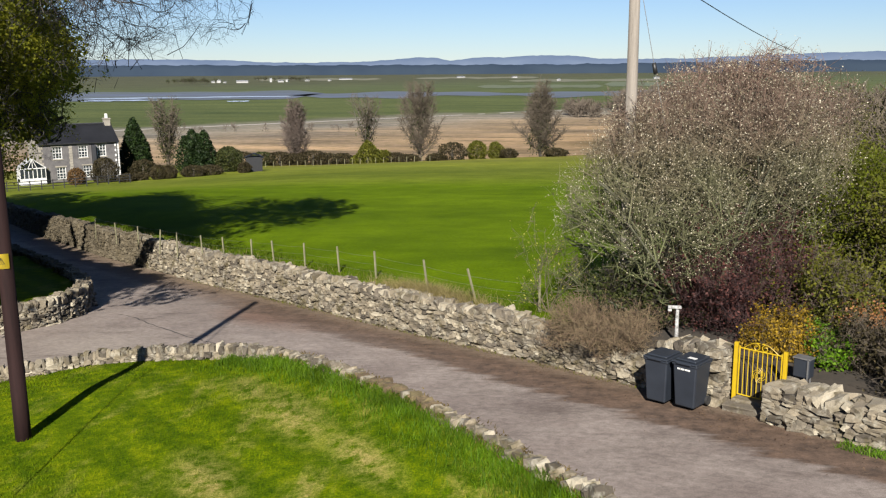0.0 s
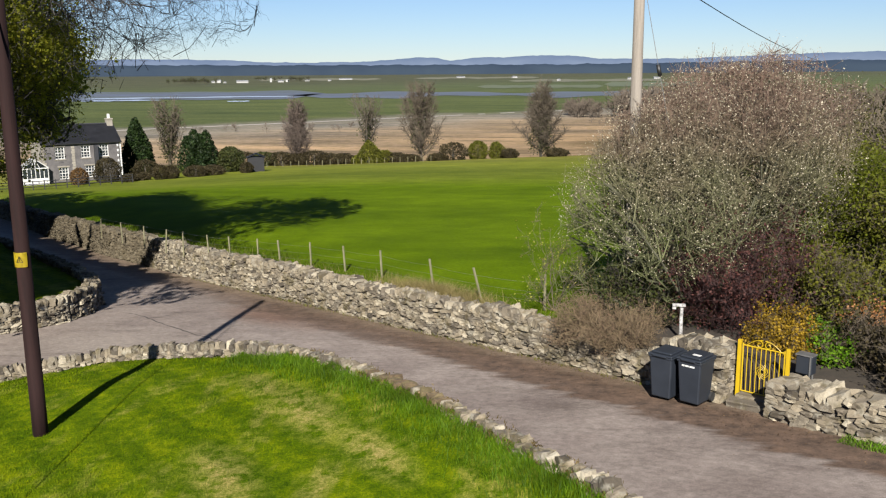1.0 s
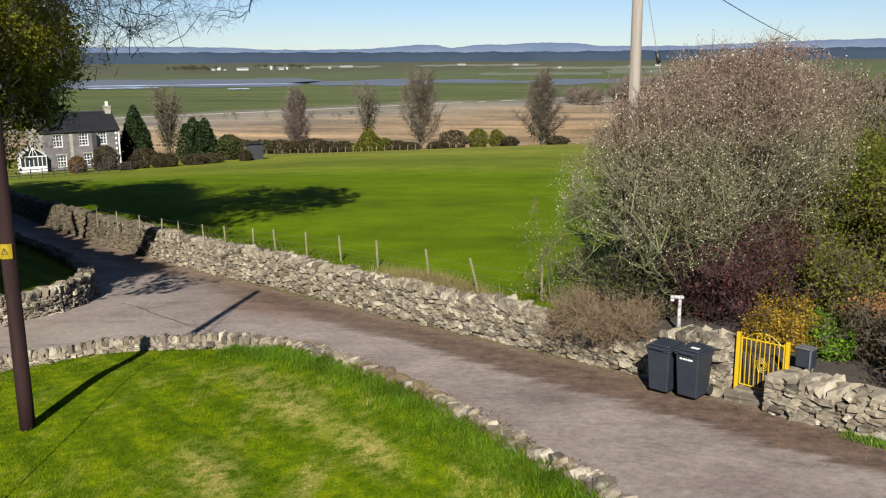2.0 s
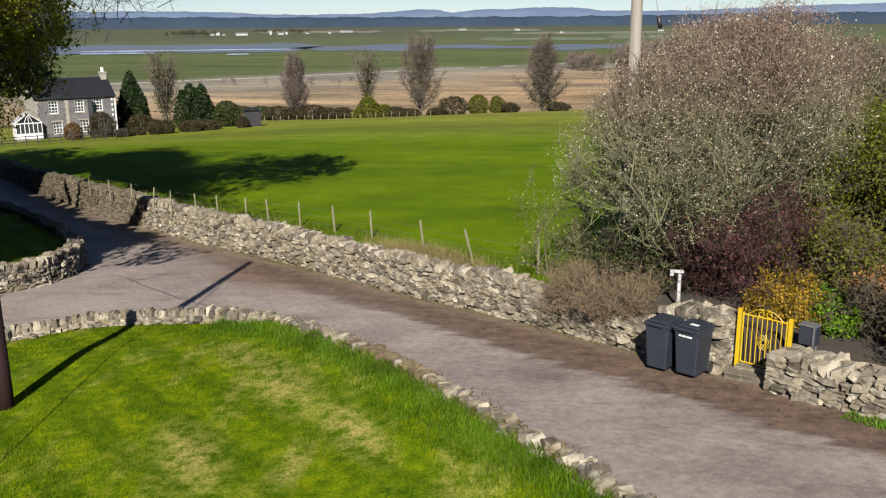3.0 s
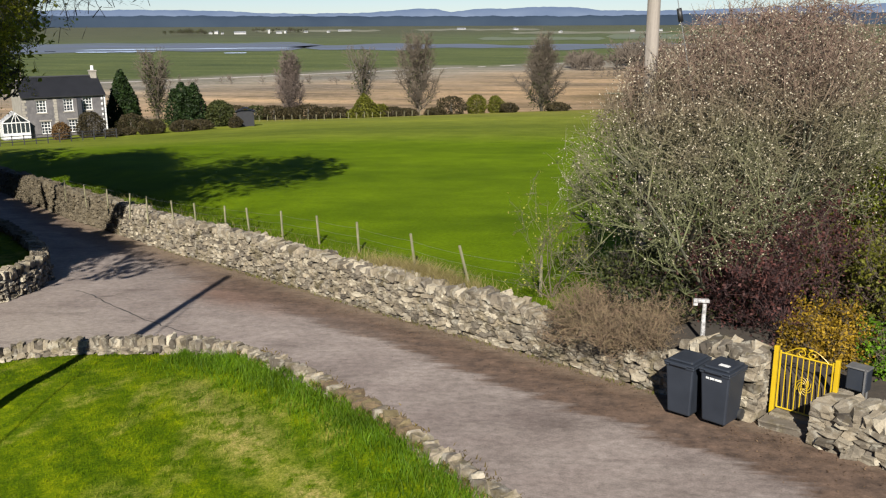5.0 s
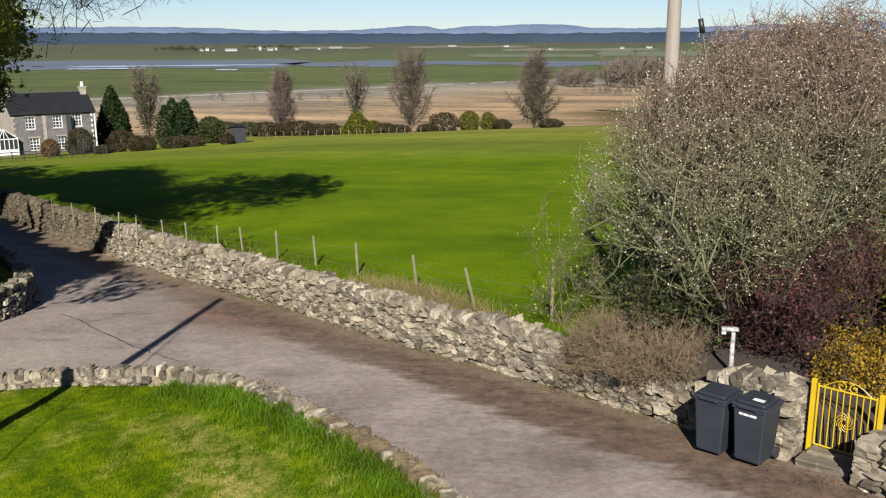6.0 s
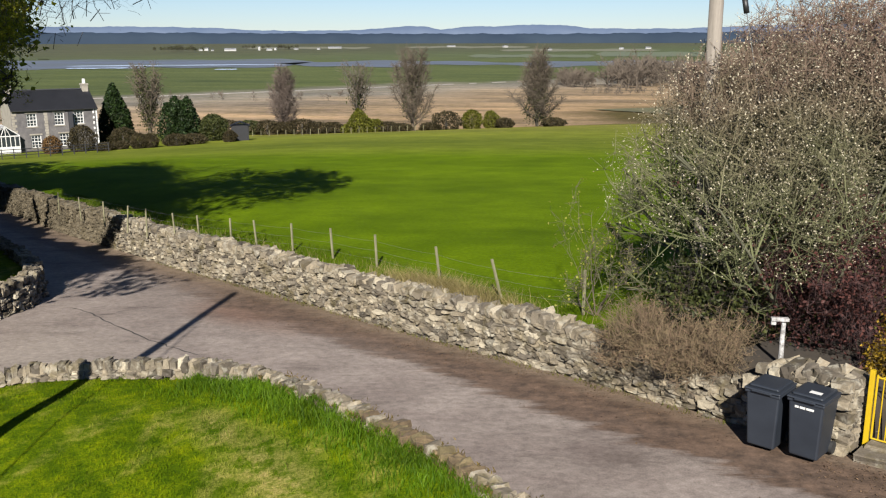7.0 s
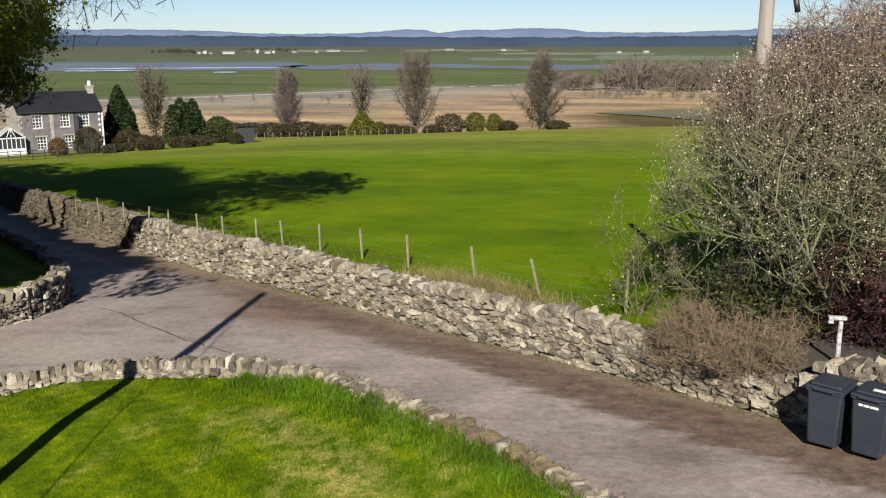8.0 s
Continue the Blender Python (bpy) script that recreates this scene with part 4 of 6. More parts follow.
def slab(x, y, z, w, d, h, turn, seed):
    rng = np.random.default_rng(seed)
    ob = thing("stone_step", "worn grey stone step at the garden gate", "step", "gate steps", at=pose(x, y, z, rng.normal(), rng.normal(), turn))
    bm = bmesh.new()
    box(bm, -w / 2, -d / 2, -0.1, w / 2, d / 2, h, 0.025)
    for v in bm.verts:
        v.co += Vector(rng.normal(size=3) * 0.01)
    part("slab", bm, STONE, ob)
    return ob


slab(3.50, 16.98, 0.10, 0.80, 0.34, 0.05, -38, 3)
slab(3.74, 17.18, 0.12, 0.86, 0.40, 0.07, -36, 4)
slab(3.95, 17.40, 0.26, 0.86, 0.34, 0.07, -36, 5)
slab(4.13, 17.60, 0.40, 0.86, 0.34, 0.07, -37, 6)
slab(4.31, 17.80, 0.54, 0.88, 0.40, 0.09, -36, 7)

post = thing("white_post", "short post with peeling white paint and a stub arm", "post", at=pose(2.34, 18.64, 0.5))
bm = bmesh.new()
for i in range(5):
    tube(bm, (0.004 * math.sin(i * 3), 0.0, i * 0.24 - 0.1), (0.004 * math.sin(i * 3 + 3), 0, (i + 1) * 0.24 - 0.1), 0.046 - 0.002 * i, 0.044 - 0.002 * i, 10)
part("shaft", bm, PEEL, post)
bm = bmesh.new()
box(bm, -0.20, -0.05, 1.12, 0.08, 0.05, 1.18, 0.015)
box(bm, -0.20, -0.035, 1.06, -0.12, 0.035, 1.13, 0.01)
part("arm", bm, PEEL, post)

box_thing = thing("post_box", "dark grey metal box on legs beside the gate", "box", at=pose(4.52, 16.95, 0.42, 0, 0, -38))
bm = bmesh.new()
box(bm, -0.16, -0.11, 0.38, 0.16, 0.11, 0.74, 0.02)
part("case", bm, BIN, box_thing)
bm = bmesh.new()
box(bm, 0.12, -0.135, 0.0, 0.145, -0.115, 0.78)
box(bm, -0.17, -0.135, 0.745, 0.17, 0.12, 0.77, 0.005)
part("frame", bm, WIRE, box_thing, "pale metal frame")
for sx in (-0.17, 0.17):
    bm = bmesh.new()
    tube(bm, (sx * 0.8, 0, -0.1), (sx * 0.8, 0, 0.40), 0.02, 0.02, 8)
    part("leg", bm, WIRE, box_thing)

# ---- field fence ----
POSTS = [(-0.70, 22.81), (-2.54, 24.27), (-4.21, 26.01), (-6.28, 28.10), (-7.91, 29.51), (-9.53, 30.76), (-11.04, 31.71), (-12.17, 32.4), (-13.68, 33.30), (-14.93, 34.1), (-16.76, 35.66), (-18.11, 36.8), (-20.0, 38.5), (-22.2, 40.5), (-24.6, 42.8)]
LEANS = [1, 15, 8, 4, 5, 3, 6, 2, 4, 5, 1, -3, 2, 4, 0]
fence = thing("fence", "leaning pale wooden posts with slack wire along the pasture", "fence")
tops = []
for k, ((x, y), tip) in enumerate(zip(POSTS, LEANS)):
    z = float(field_z(x, y))
    h = 1.02 - 0.020 * k
    spin = 43 + 5 * k
    m = pose(x, y, z, -tip * math.sin(radians(spin)) + 2, -tip * math.cos(radians(spin)), spin)
    bm = bmesh.new()
    box(bm, -0.027, -0.027, -0.3, 0.027, 0.027, h, 0.009)
    part("post", bm, POST_WOOD, fence, at=m)
    tops.append(m)
for frac in (0.28, 0.55, 0.84):
    for a, b in zip(tops[:-1], tops[1:]):
        cord("wire", sagging(a @ Vector((0, 0, frac * 0.92)), b @ Vector((0, 0, frac * 0.92)), 0.03, 4), 0.0025, WIRE, fence)

# ---- shrubs and trees ----


def twiggy(rng, tips, per, long, r, ways=None, lift=0.3, curl=1):
    """Fine end twigs, all at once, each of one or more bent pieces."""
    t = np.repeat(np.asarray(tips), per, axis=0)
    d = rng.normal(size=t.shape)
    d[:, 2] += lift
    d /= np.linalg.norm(d, axis=1, keepdims=True)
    ln = long * (0.4 + 0.9 * rng.random((len(t), 1))) / curl
    rows = []
    for k in range(curl):
        e = t + d * ln
        rows.append(np.concatenate([t, e, np.full((len(t), 1), r * (1 - 0.55 * k / curl)), np.full((len(t), 1), r * (1 - 0.55 * (k + 1) / curl))], 1))
        t, d = e, d + rng.normal(size=d.shape) * 0.45 + np.array([0, 0, lift * 0.3])
        d /= np.linalg.norm(d, axis=1, keepdims=True)
    return np.concatenate(rows[::-1])


def plant(name, label, category, x, y, z, seed, stems, height, spread, bark, twig, leaf=None, levels=2, kids=3, per=6, twig_long=0.3, twig_r=0.006, leaf_n=2, leaf_size=0.05, jitter=0.12, radius=0.05, up=0.12, fork=32, group="", trunk=0.0, flat=0.3, lean=(0, 0), shrink=0.68, leaf_low=-1e9, wob=0.18, name_leaf="foliage", n=3, env=None, keep=None, boughs=(), bare=None, lift=0.3, curl=1, sub=1, shear=0.0, coarse=None):
    """A shrub or tree: trunk or several stems, forked limbs, end twigs and leaves."""
    rng = np.random.default_rng(seed)
    ob = thing(name, label, category, group, at=pose(x, y, z))
    out = ([], [])
    base = np.zeros(3)
    if trunk:
        p = np.array([0, 0, -0.3])
        for k in range(4):
            q = np.array([rng.normal() * 0.04 * trunk + lean[0] * trunk * (k + 1) / 4, rng.normal() * 0.04 * trunk + lean[1] * trunk * (k + 1) / 4, trunk * (k + 1) / 4])
            out[0].append((*p, *q, radius * (1.35 - 0.09 * k), radius * (1.26 - 0.09 * k)))
            p = q
        base = p
    for k in range(stems):
        w = 2 * math.pi * (k + rng.random() * 0.8) / stems
        tilt = radians(spread * (0.25 + 0.85 * rng.random()))
        way = (math.cos(w) * math.sin(tilt) + lean[0], math.sin(w) * math.sin(tilt) + lean[1], math.cos(tilt))
        b0 = base + np.array([math.cos(w), math.sin(w), 0]) * (0.0 if trunk else radius * 3)
        if not trunk:
            b0[2] = -0.15
        grow(rng, b0, way, (height - trunk) * 0.52 * (0.75 + 0.4 * rng.random()), radius, levels, kids, fork, shrink, up, 3, wob, out, sub)
    for b0, way, ln, rad in boughs:
        grow(rng, b0, way, ln, rad, levels, kids, fork, shrink, -0.02, 3, wob, out, sub)
    segs, tips = np.array(out[0]), np.array(out[1])
    if bare is not None:
        at_w = np.array([x, y, z])
        ok = bare(segs[:, 3:6] + at_w)
        if keep is not None:
            ok &= keep(segs[:, 3:6] + at_w) | (segs[:, 6] < 0.022) | (segs[:, 6] > 0.17)
        segs, tips = segs[ok], tips[bare(tips + at_w)]
        if keep is not None:
            tips = tips[keep(tips + at_w) | (rng.random(len(tips)) < 0.2)]
    if env:
        lump = lambda q: 1 + 0.10 * np.sin(q[:, 0] * 2.3 + seed) * np.cos(q[:, 2] * 1.9 + q[:, 1])
        inside = lambda q: (((q - np.array([1.0, 0, 0]) * shear * (q[:, 2:3] - env[2]) - np.array(env[:3])) / np.array(env[3:])) ** 2).sum(1) < lump(q)
        segs, tips = segs[inside(segs[:, 3:6])], tips[inside(tips)]
    heavy = segs[:, 6] > radius * 0.30
    if trunk:
        stem = np.array(out[0][:4])
        V, F = sticks(stem, 10)
        part("trunk", mesh_np("trunk", V, F, bark, True), None, ob)
        heavy &= ~((segs[:, None, :3] == stem[None, :, :3]).all(2) & (segs[:, None, 3:6] == stem[None, :, 3:6]).all(2)).any(1)
    V, F = sticks(segs[heavy], 6)
    part("branchwork", mesh_np("limbs", V, F, bark, True), None, ob)["kind"] = "stuff"
    fine = [segs[~heavy]] if (~heavy).any() else []
    ends = twiggy(rng, tips, per, twig_long, twig_r, lift=lift, curl=curl)
    shown = ends
    if coarse is not None:
        away = coarse(ends[:, :3] + np.array([x, y, z]))
        shown = ends[~away | (rng.random(len(ends)) < 0.06)]
        fine = [f[~coarse(f[:, :3] + np.array([x, y, z])) | (rng.random(len(f)) < 0.3)] for f in fine]
    V, F = sticks(np.concatenate(fine + [shown]), n)
    part("twig_mass", mesh_np("twig_mass", V, F, twig), None, ob)["kind"] = "stuff"
    if leaf is not None:
        c = np.repeat(ends[:len(ends) // curl, 3:6], leaf_n, axis=0)
        c = c + rng.normal(size=c.shape) * jitter
        c = c[c[:, 2] > leaf_low]
        if keep is not None:
            c = c[keep(c + np.array([x, y, z]))]
        size = leaf_size
        if coarse is not None:
            big = coarse(c + np.array([x, y, z]))
            left = ~big | (rng.random(len(c)) < 0.2)
            c, size = c[left], leaf_size * np.where(big[left], 3.4, 1.0)[:, None]
        V, F = leaves(rng, c, size, flat)
        part(name_leaf, mesh_np(name_leaf, V, F, leaf), None, ob)["kind"] = "stuff"
    return ob


WILLOW_BARK = surface("willow_bark", (0.045, 0.045, 0.026), (0.20, 0.20, 0.12), 4, 30, 0.9, 0.4)
WILLOW_TWIG, nt_, b_ = nodes_of("willow_twig")
pos_ = nt_.nodes.new("ShaderNodeTexCoord").outputs["Object"]
sep_ = nt_.nodes.new("ShaderNodeSeparateXYZ")
nt_.links.new(pos_, sep_.inputs[0])
shoot = calc(nt_, "MULTIPLY_ADD", sep_.outputs[2], 0.115, calc(nt_, "MULTIPLY", noise_node(nt_, 0.9, 3), 0.4))
colour(nt_, b_, ramp(nt_, shoot, [(0.42, (0.145, 0.16, 0.06)), (0.60, (0.155, 0.15, 0.07)), (0.78, (0.18, 0.120, 0.082)), (1.0, (0.20, 0.120, 0.088))]))
b_.inputs["Roughness"].default_value = 0.85
plant("willow_tree", "large grey-brown goat willow with pale catkins beyond the wall", "tree", 2.75, 22.0, 0.5, 21, 22, 7.5, 60, WILLOW_BARK, WILLOW_TWIG, CATKIN, levels=3, kids=3, per=6, twig_long=0.38, twig_r=0.0062, leaf_n=2, shear=0.42, lean=(0.13, 0), leaf_size=0.023, jitter=0.06, radius=0.066, up=0.11, fork=33, name_leaf="catkin_mass", leaf_low=1.6, env=(0.28, 0.0, 3.05, 3.3, 3.3, 3.55), wob=0.17)
plant("ash_sapling", "slim leafless sapling rising above the willow", "tree", 4.4, 24.6, 0.3, 47, 2, 5.9, 9, TWIG_BROWN, TWIG_BROWN, None, levels=2, kids=2, per=3, twig_long=0.35, twig_r=0.005, radius=0.03, up=0.16, fork=22, trunk=3.4)
for x, y, sd, h in ((0.50, 20.20, 22, 1.30), (1.30, 19.45, 28, 1.2)):
    plant("dead_shrub", "dry brown leafless shrub leaning over the stone wall", "shrub", x, y, 0.28, sd, 24, h, 64, DEAD, DEAD, None, levels=2, kids=3, per=3, twig_long=0.17, twig_r=0.004, radius=0.013, up=0.06, fork=32, group="dry shrubs on the wall", bare=lambda c: c[:, 2] > 0.36 + 0.25 * np.sin(c[:, 0] * 5))
plant("sapling", "thin sapling with yellow-green young leaves by the fence", "tree", -0.45, 22.75, 0.5, 44, 5, 2.3, 42, TWIG_BROWN, TWIG_BROWN, YOUNG, levels=2, kids=2, per=3, twig_long=0.25, twig_r=0.004, leaf_n=1, leaf_size=0.04, radius=0.016, jitter=0.05)
plant("ivy_bush", "dark ivy-green bush at the foot of the pole", "shrub", 1.75, 21.0, 0.45, 30, 14, 1.8, 66, TWIG_DARK, TWIG_DARK, IVY, levels=2, kids=3, per=4, twig_long=0.2, twig_r=0.004, leaf_n=2, leaf_size=0.055, radius=0.02, jitter=0.1)
plant("berberis_bush", "dark purple-red berberis bush behind the wall", "shrub", 3.8, 20.0, 0.6, 23, 16, 2.9, 60, MAROON, MAROON, PURPLE, levels=2, kids=3, per=5, twig_long=0.22, twig_r=0.004, leaf_n=2, leaf_size=0.04, radius=0.025)
plant("golden_shrub", "golden yellow flowering shrub behind the gate", "shrub", 4.52, 18.68, 0.6, 24, 14, 1.0, 52, TWIG_BROWN, TWIG_BROWN, GOLD, levels=2, kids=3, per=6, twig_long=0.12, twig_r=0.003, leaf_n=3, leaf_size=0.033, radius=0.014, jitter=0.05)
plant("lime_shrub", "bright lime green low shrub in the garden", "shrub", 5.25, 18.35, 0.6, 25, 14, 0.80, 60, TWIG_BROWN, TWIG_BROWN, LIME, levels=2, kids=3, per=4, twig_long=0.12, twig_r=0.003, leaf_n=2, leaf_size=0.05, radius=0.014, jitter=0.06)
plant("rust_shrub", "orange-leaved shrub in the garden", "shrub", 6.15, 19.2, 0.7, 26, 7, 1.1, 28, TWIG_BROWN, TWIG_BROWN, RUST, levels=2, kids=3, per=3, twig_long=0.12, twig_r=0.003, leaf_n=2, leaf_size=0.05, radius=0.014, jitter=0.08, leaf_low=0.6)
plant("olive_shrub", "olive green upright shrub in the garden", "shrub", 5.6, 19.6, 0.6, 27, 14, 2.3, 48, TWIG_BROWN, TWIG_BROWN, OLIVE, levels=2, kids=3, per=4, twig_long=0.2, twig_r=0.004, leaf_n=2, leaf_size=0.05, radius=0.02, jitter=0.1)
for x, y, h, sd in ((6.7, 16.9, 1.3, 35), (7.4, 16.2, 1.5, 36), (6.0, 18.0, 1.2, 37), (7.6, 18.0, 1.7, 38), (8.8, 15.2, 1.6, 39)):
    plant("dark_bush", "low dark brown twiggy bush behind the garden wall", "shrub", x, y, 0.6, sd, 14, h, 72, TWIG_DARK, TWIG_BROWN, BRUSH, levels=2, kids=3, per=4, twig_long=0.18, twig_r=0.004, leaf_n=1, leaf_size=0.045, radius=0.016, jitter=0.08, group="dark garden bushes")
for k, (x, y, h, sd) in enumerate([(6.9, 22.6, 5.2, 31), (8.6, 20.6, 5.0, 32), (9.6, 24.5, 5.8, 33), (7.6, 26.5, 5.2, 34)]):
    plant("evergreen_bush", "tall dense green privet bush in the garden", "shrub", x, y, 0.6, sd, 12, h, 50, BARK, TWIG_BROWN, (OLIVE if k % 2 else EVERGREEN), levels=3, kids=3, per=2, twig_long=0.25, twig_r=0.005, leaf_n=8, leaf_size=0.046, radius=0.06, jitter=0.22, group="garden evergreens", env=(0, 0, 1.5, 2.6, 2.4, 2.3))



def beech_sprays(x, y, z):
    """Uneven drooping sprays in the crown."""
    return 0.45 * np.sin(x * 1.9 + 0.8 * np.sin(z * 0.9)) * np.sin(y * 1.6 + 1.0) + 0.32 * np.sin(z * 2.6 + x * 1.1) + 0.28 * np.sin(x * 4.3 + y * 3.7) + 0.24 * np.sin(z * 6.1 + x * 5.2 + y * 2.0)


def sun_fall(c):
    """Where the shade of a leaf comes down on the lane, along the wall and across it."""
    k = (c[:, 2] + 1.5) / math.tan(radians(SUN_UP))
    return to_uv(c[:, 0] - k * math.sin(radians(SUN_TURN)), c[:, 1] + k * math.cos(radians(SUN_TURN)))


def wall_sun_gap(c):
    """Leaves cut out of the crowns to leave the wall sunlit, save one notch."""
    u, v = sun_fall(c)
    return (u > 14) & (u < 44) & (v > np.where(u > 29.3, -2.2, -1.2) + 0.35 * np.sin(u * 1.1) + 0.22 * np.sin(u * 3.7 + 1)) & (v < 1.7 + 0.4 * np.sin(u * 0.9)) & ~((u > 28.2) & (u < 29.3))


def beech_keep(c):
    """Where the crown is in leaf: edge fits the camera's view, lane side is bare."""
    x, y, z = c[:, 0], c[:, 1], c[:, 2]
    edge = np.interp(z, [2.8, 3.2, 3.9, 5.0, 5.4, 6.1, 6.7, 8.2, 8.9, 10.0], [-0.75, -0.63, -0.58, -0.584, -0.588, -0.558, -0.546, -0.560, -0.575, -0.58])
    inward = (edge * y - x) / 3.6
    # high and east lobes, above the view, are cut to the shade they cast
    rise = y + 1.54 * z
    high = (z > 9.6) & (y > 26.5) & (x < -0.70 * y) & (rise < 58.5)
    east = (z > 10.6) & (x > -20.5) & (x < -10.5) & (beech_sprays(x, y, z) > 0.0) & (np.abs(rise - 46.5 + 1.2 * np.sin(x * 2.9)) < np.interp(x, [-20, -15, -12.5, -10.5], [9.8, 9.8, 6.0, 1.0]) + 1.6 * np.sin(x * 6.1 + y * 1.7))
    return (((inward > -0.1) & (beech_sprays(x, y, z) > 0.8 - 1.9 * inward) & (z < 10.5) & ((y > 22 - 0.8 * (x + 17)) | (y + 1.54 * (z + 1.4) > np.interp(x, [-30, -18, -16.6, -16.0, -15.0, -13.5, -12.0], [12.5, 21.5, 23.0, 26.0, 28.5, 29.0, 31.5])))) | high | east) & ~wall_sun_gap(c)


def beech_unseen(c):
    """The crown outside the camera's view or far back: fewer, larger leaves, fewer twigs."""
    x, y, z = c[:, 0], c[:, 1], c[:, 2]
    return (x < -0.72 * y) | (z > 9.6) | (y > 38)


def beech_limbs(c):
    x, y, z = c[:, 0], c[:, 1], c[:, 2]
    return beech_keep(c) | ((z > 10.8) & (y + 1.54 * z < 56)) | ((z > 6.9 + 0.24 * (x + 19.6)) & (x < -0.36 * y)) | ((x + 27.5) ** 2 + (y - 32.0) ** 2 < 9)


rb = np.random.default_rng(412)
BOUGHS = [((0, 0, 5.0 + 4.5 * rb.random()), (math.cos(w), math.sin(w), 0.10 * rb.normal() - 0.05), 4.0 + 2.0 * rb.random(), 0.10) for w in np.radians([-60, -35, -15, 0, 12, 25, 35, 48, 60, 75, 95, 130, 170])]
BOUGHS += [((4.5 + 1.2 * rb.random(), -1.0 + 3.5 * rb.random(), 9.6 + 2.5 * rb.random()), (1.0, 0.35 * rb.normal(), -0.16 - 0.16 * rb.random()), 5.0 + 1.5 * rb.random(), 0.045) for _ in range(4)]
# boughs above the view, added to shade the pasture
BOUGHS += [((6.5 + 4.5 * rb.random(), -9.0 + 2.0 * k, 12.6 + 1.6 * rb.random()), (1.0, 0.3 * rb.normal(), 0.02), 5.0 + 1.5 * rb.random(), 0.07) for k in range(7)]
plant("beech_tree", "big spreading tree with olive leaves over the grass bank", "tree", -27.5, 32.0, float(island_z(np.array([-27.5]), np.array([32.0]))[0]), 41, 14, 19.5, 82, BEECH_BARK, BEECH_BARK, BEECH, levels=3, kids=3, per=3, twig_long=0.6, twig_r=0.0055, lift=-0.5, leaf_n=24, leaf_size=0.064, jitter=0.40, radius=0.24, up=0.05, fork=34, trunk=5.0, wob=0.30, curl=3, sub=3, coarse=beech_unseen, keep=beech_keep, bare=beech_limbs, boughs=BOUGHS)


def lane_shade_trim(c):
    """Second crown, out of view, trimmed by where its shade lands."""
    x, y, z = c[:, 0], c[:, 1], c[:, 2]
    u, v = sun_fall(c)
    yl = c[:, 1] + (z + 1.4) * 1.54
    dapple_mask = np.sin(u * 1.7 + v * 0.6) * np.sin(v * 2.3 + 1.0) > -0.4
    return ((x < -0.78 * y) | (z > 8.6)) & (yl > np.interp(x, [-30, -19, -17.6, -17.0, -16.0, -14.5, -13.0], [12.5, 22.5, 25.5, 30.0, 33.0, 33.0, 36.0])) & (x < -13.2) & ~wall_sun_gap(c) & ((x < -16.2) | dapple_mask)


# third crown, kept left of the view and clear of the sunlit wall
def west_side(c):
    return (c[:, 0] < -0.80 * c[:, 1]) & ~wall_sun_gap(c)


# two trees out of view, placed for the shade they cast
plant("beech_tree", "second spreading tree shading the grass bank", "tree", -19.8, 10.8, float(lawn_z(np.array([-19.8]), np.array([10.8]))[0]) - 0.05, 45, 16, 13.5, 86, BARK, TWIG_DARK, BEECH, levels=3, kids=3, per=1, twig_long=0.55, twig_r=0.009, leaf_n=24, leaf_size=0.135, jitter=0.45, radius=0.2, up=0.03, fork=36, trunk=3.2, wob=0.18, keep=lane_shade_trim, bare=lane_shade_trim)
plant("beech_tree", "third tree beyond the grass bank casting shade on the pasture", "tree", -43.0, 37.0, float(road_z(-43.0, 37.0)) - 0.3, 46, 15, 17.0, 80, BARK, TWIG_DARK, BEECH, levels=2, kids=4, per=2, twig_long=0.9, twig_r=0.012, leaf_n=12, leaf_size=0.42, jitter=0.5, radius=0.24, up=0.04, fork=36, trunk=4.5, wob=0.18, keep=west_side, bare=west_side)


# ---- farmhouse and its garden ----


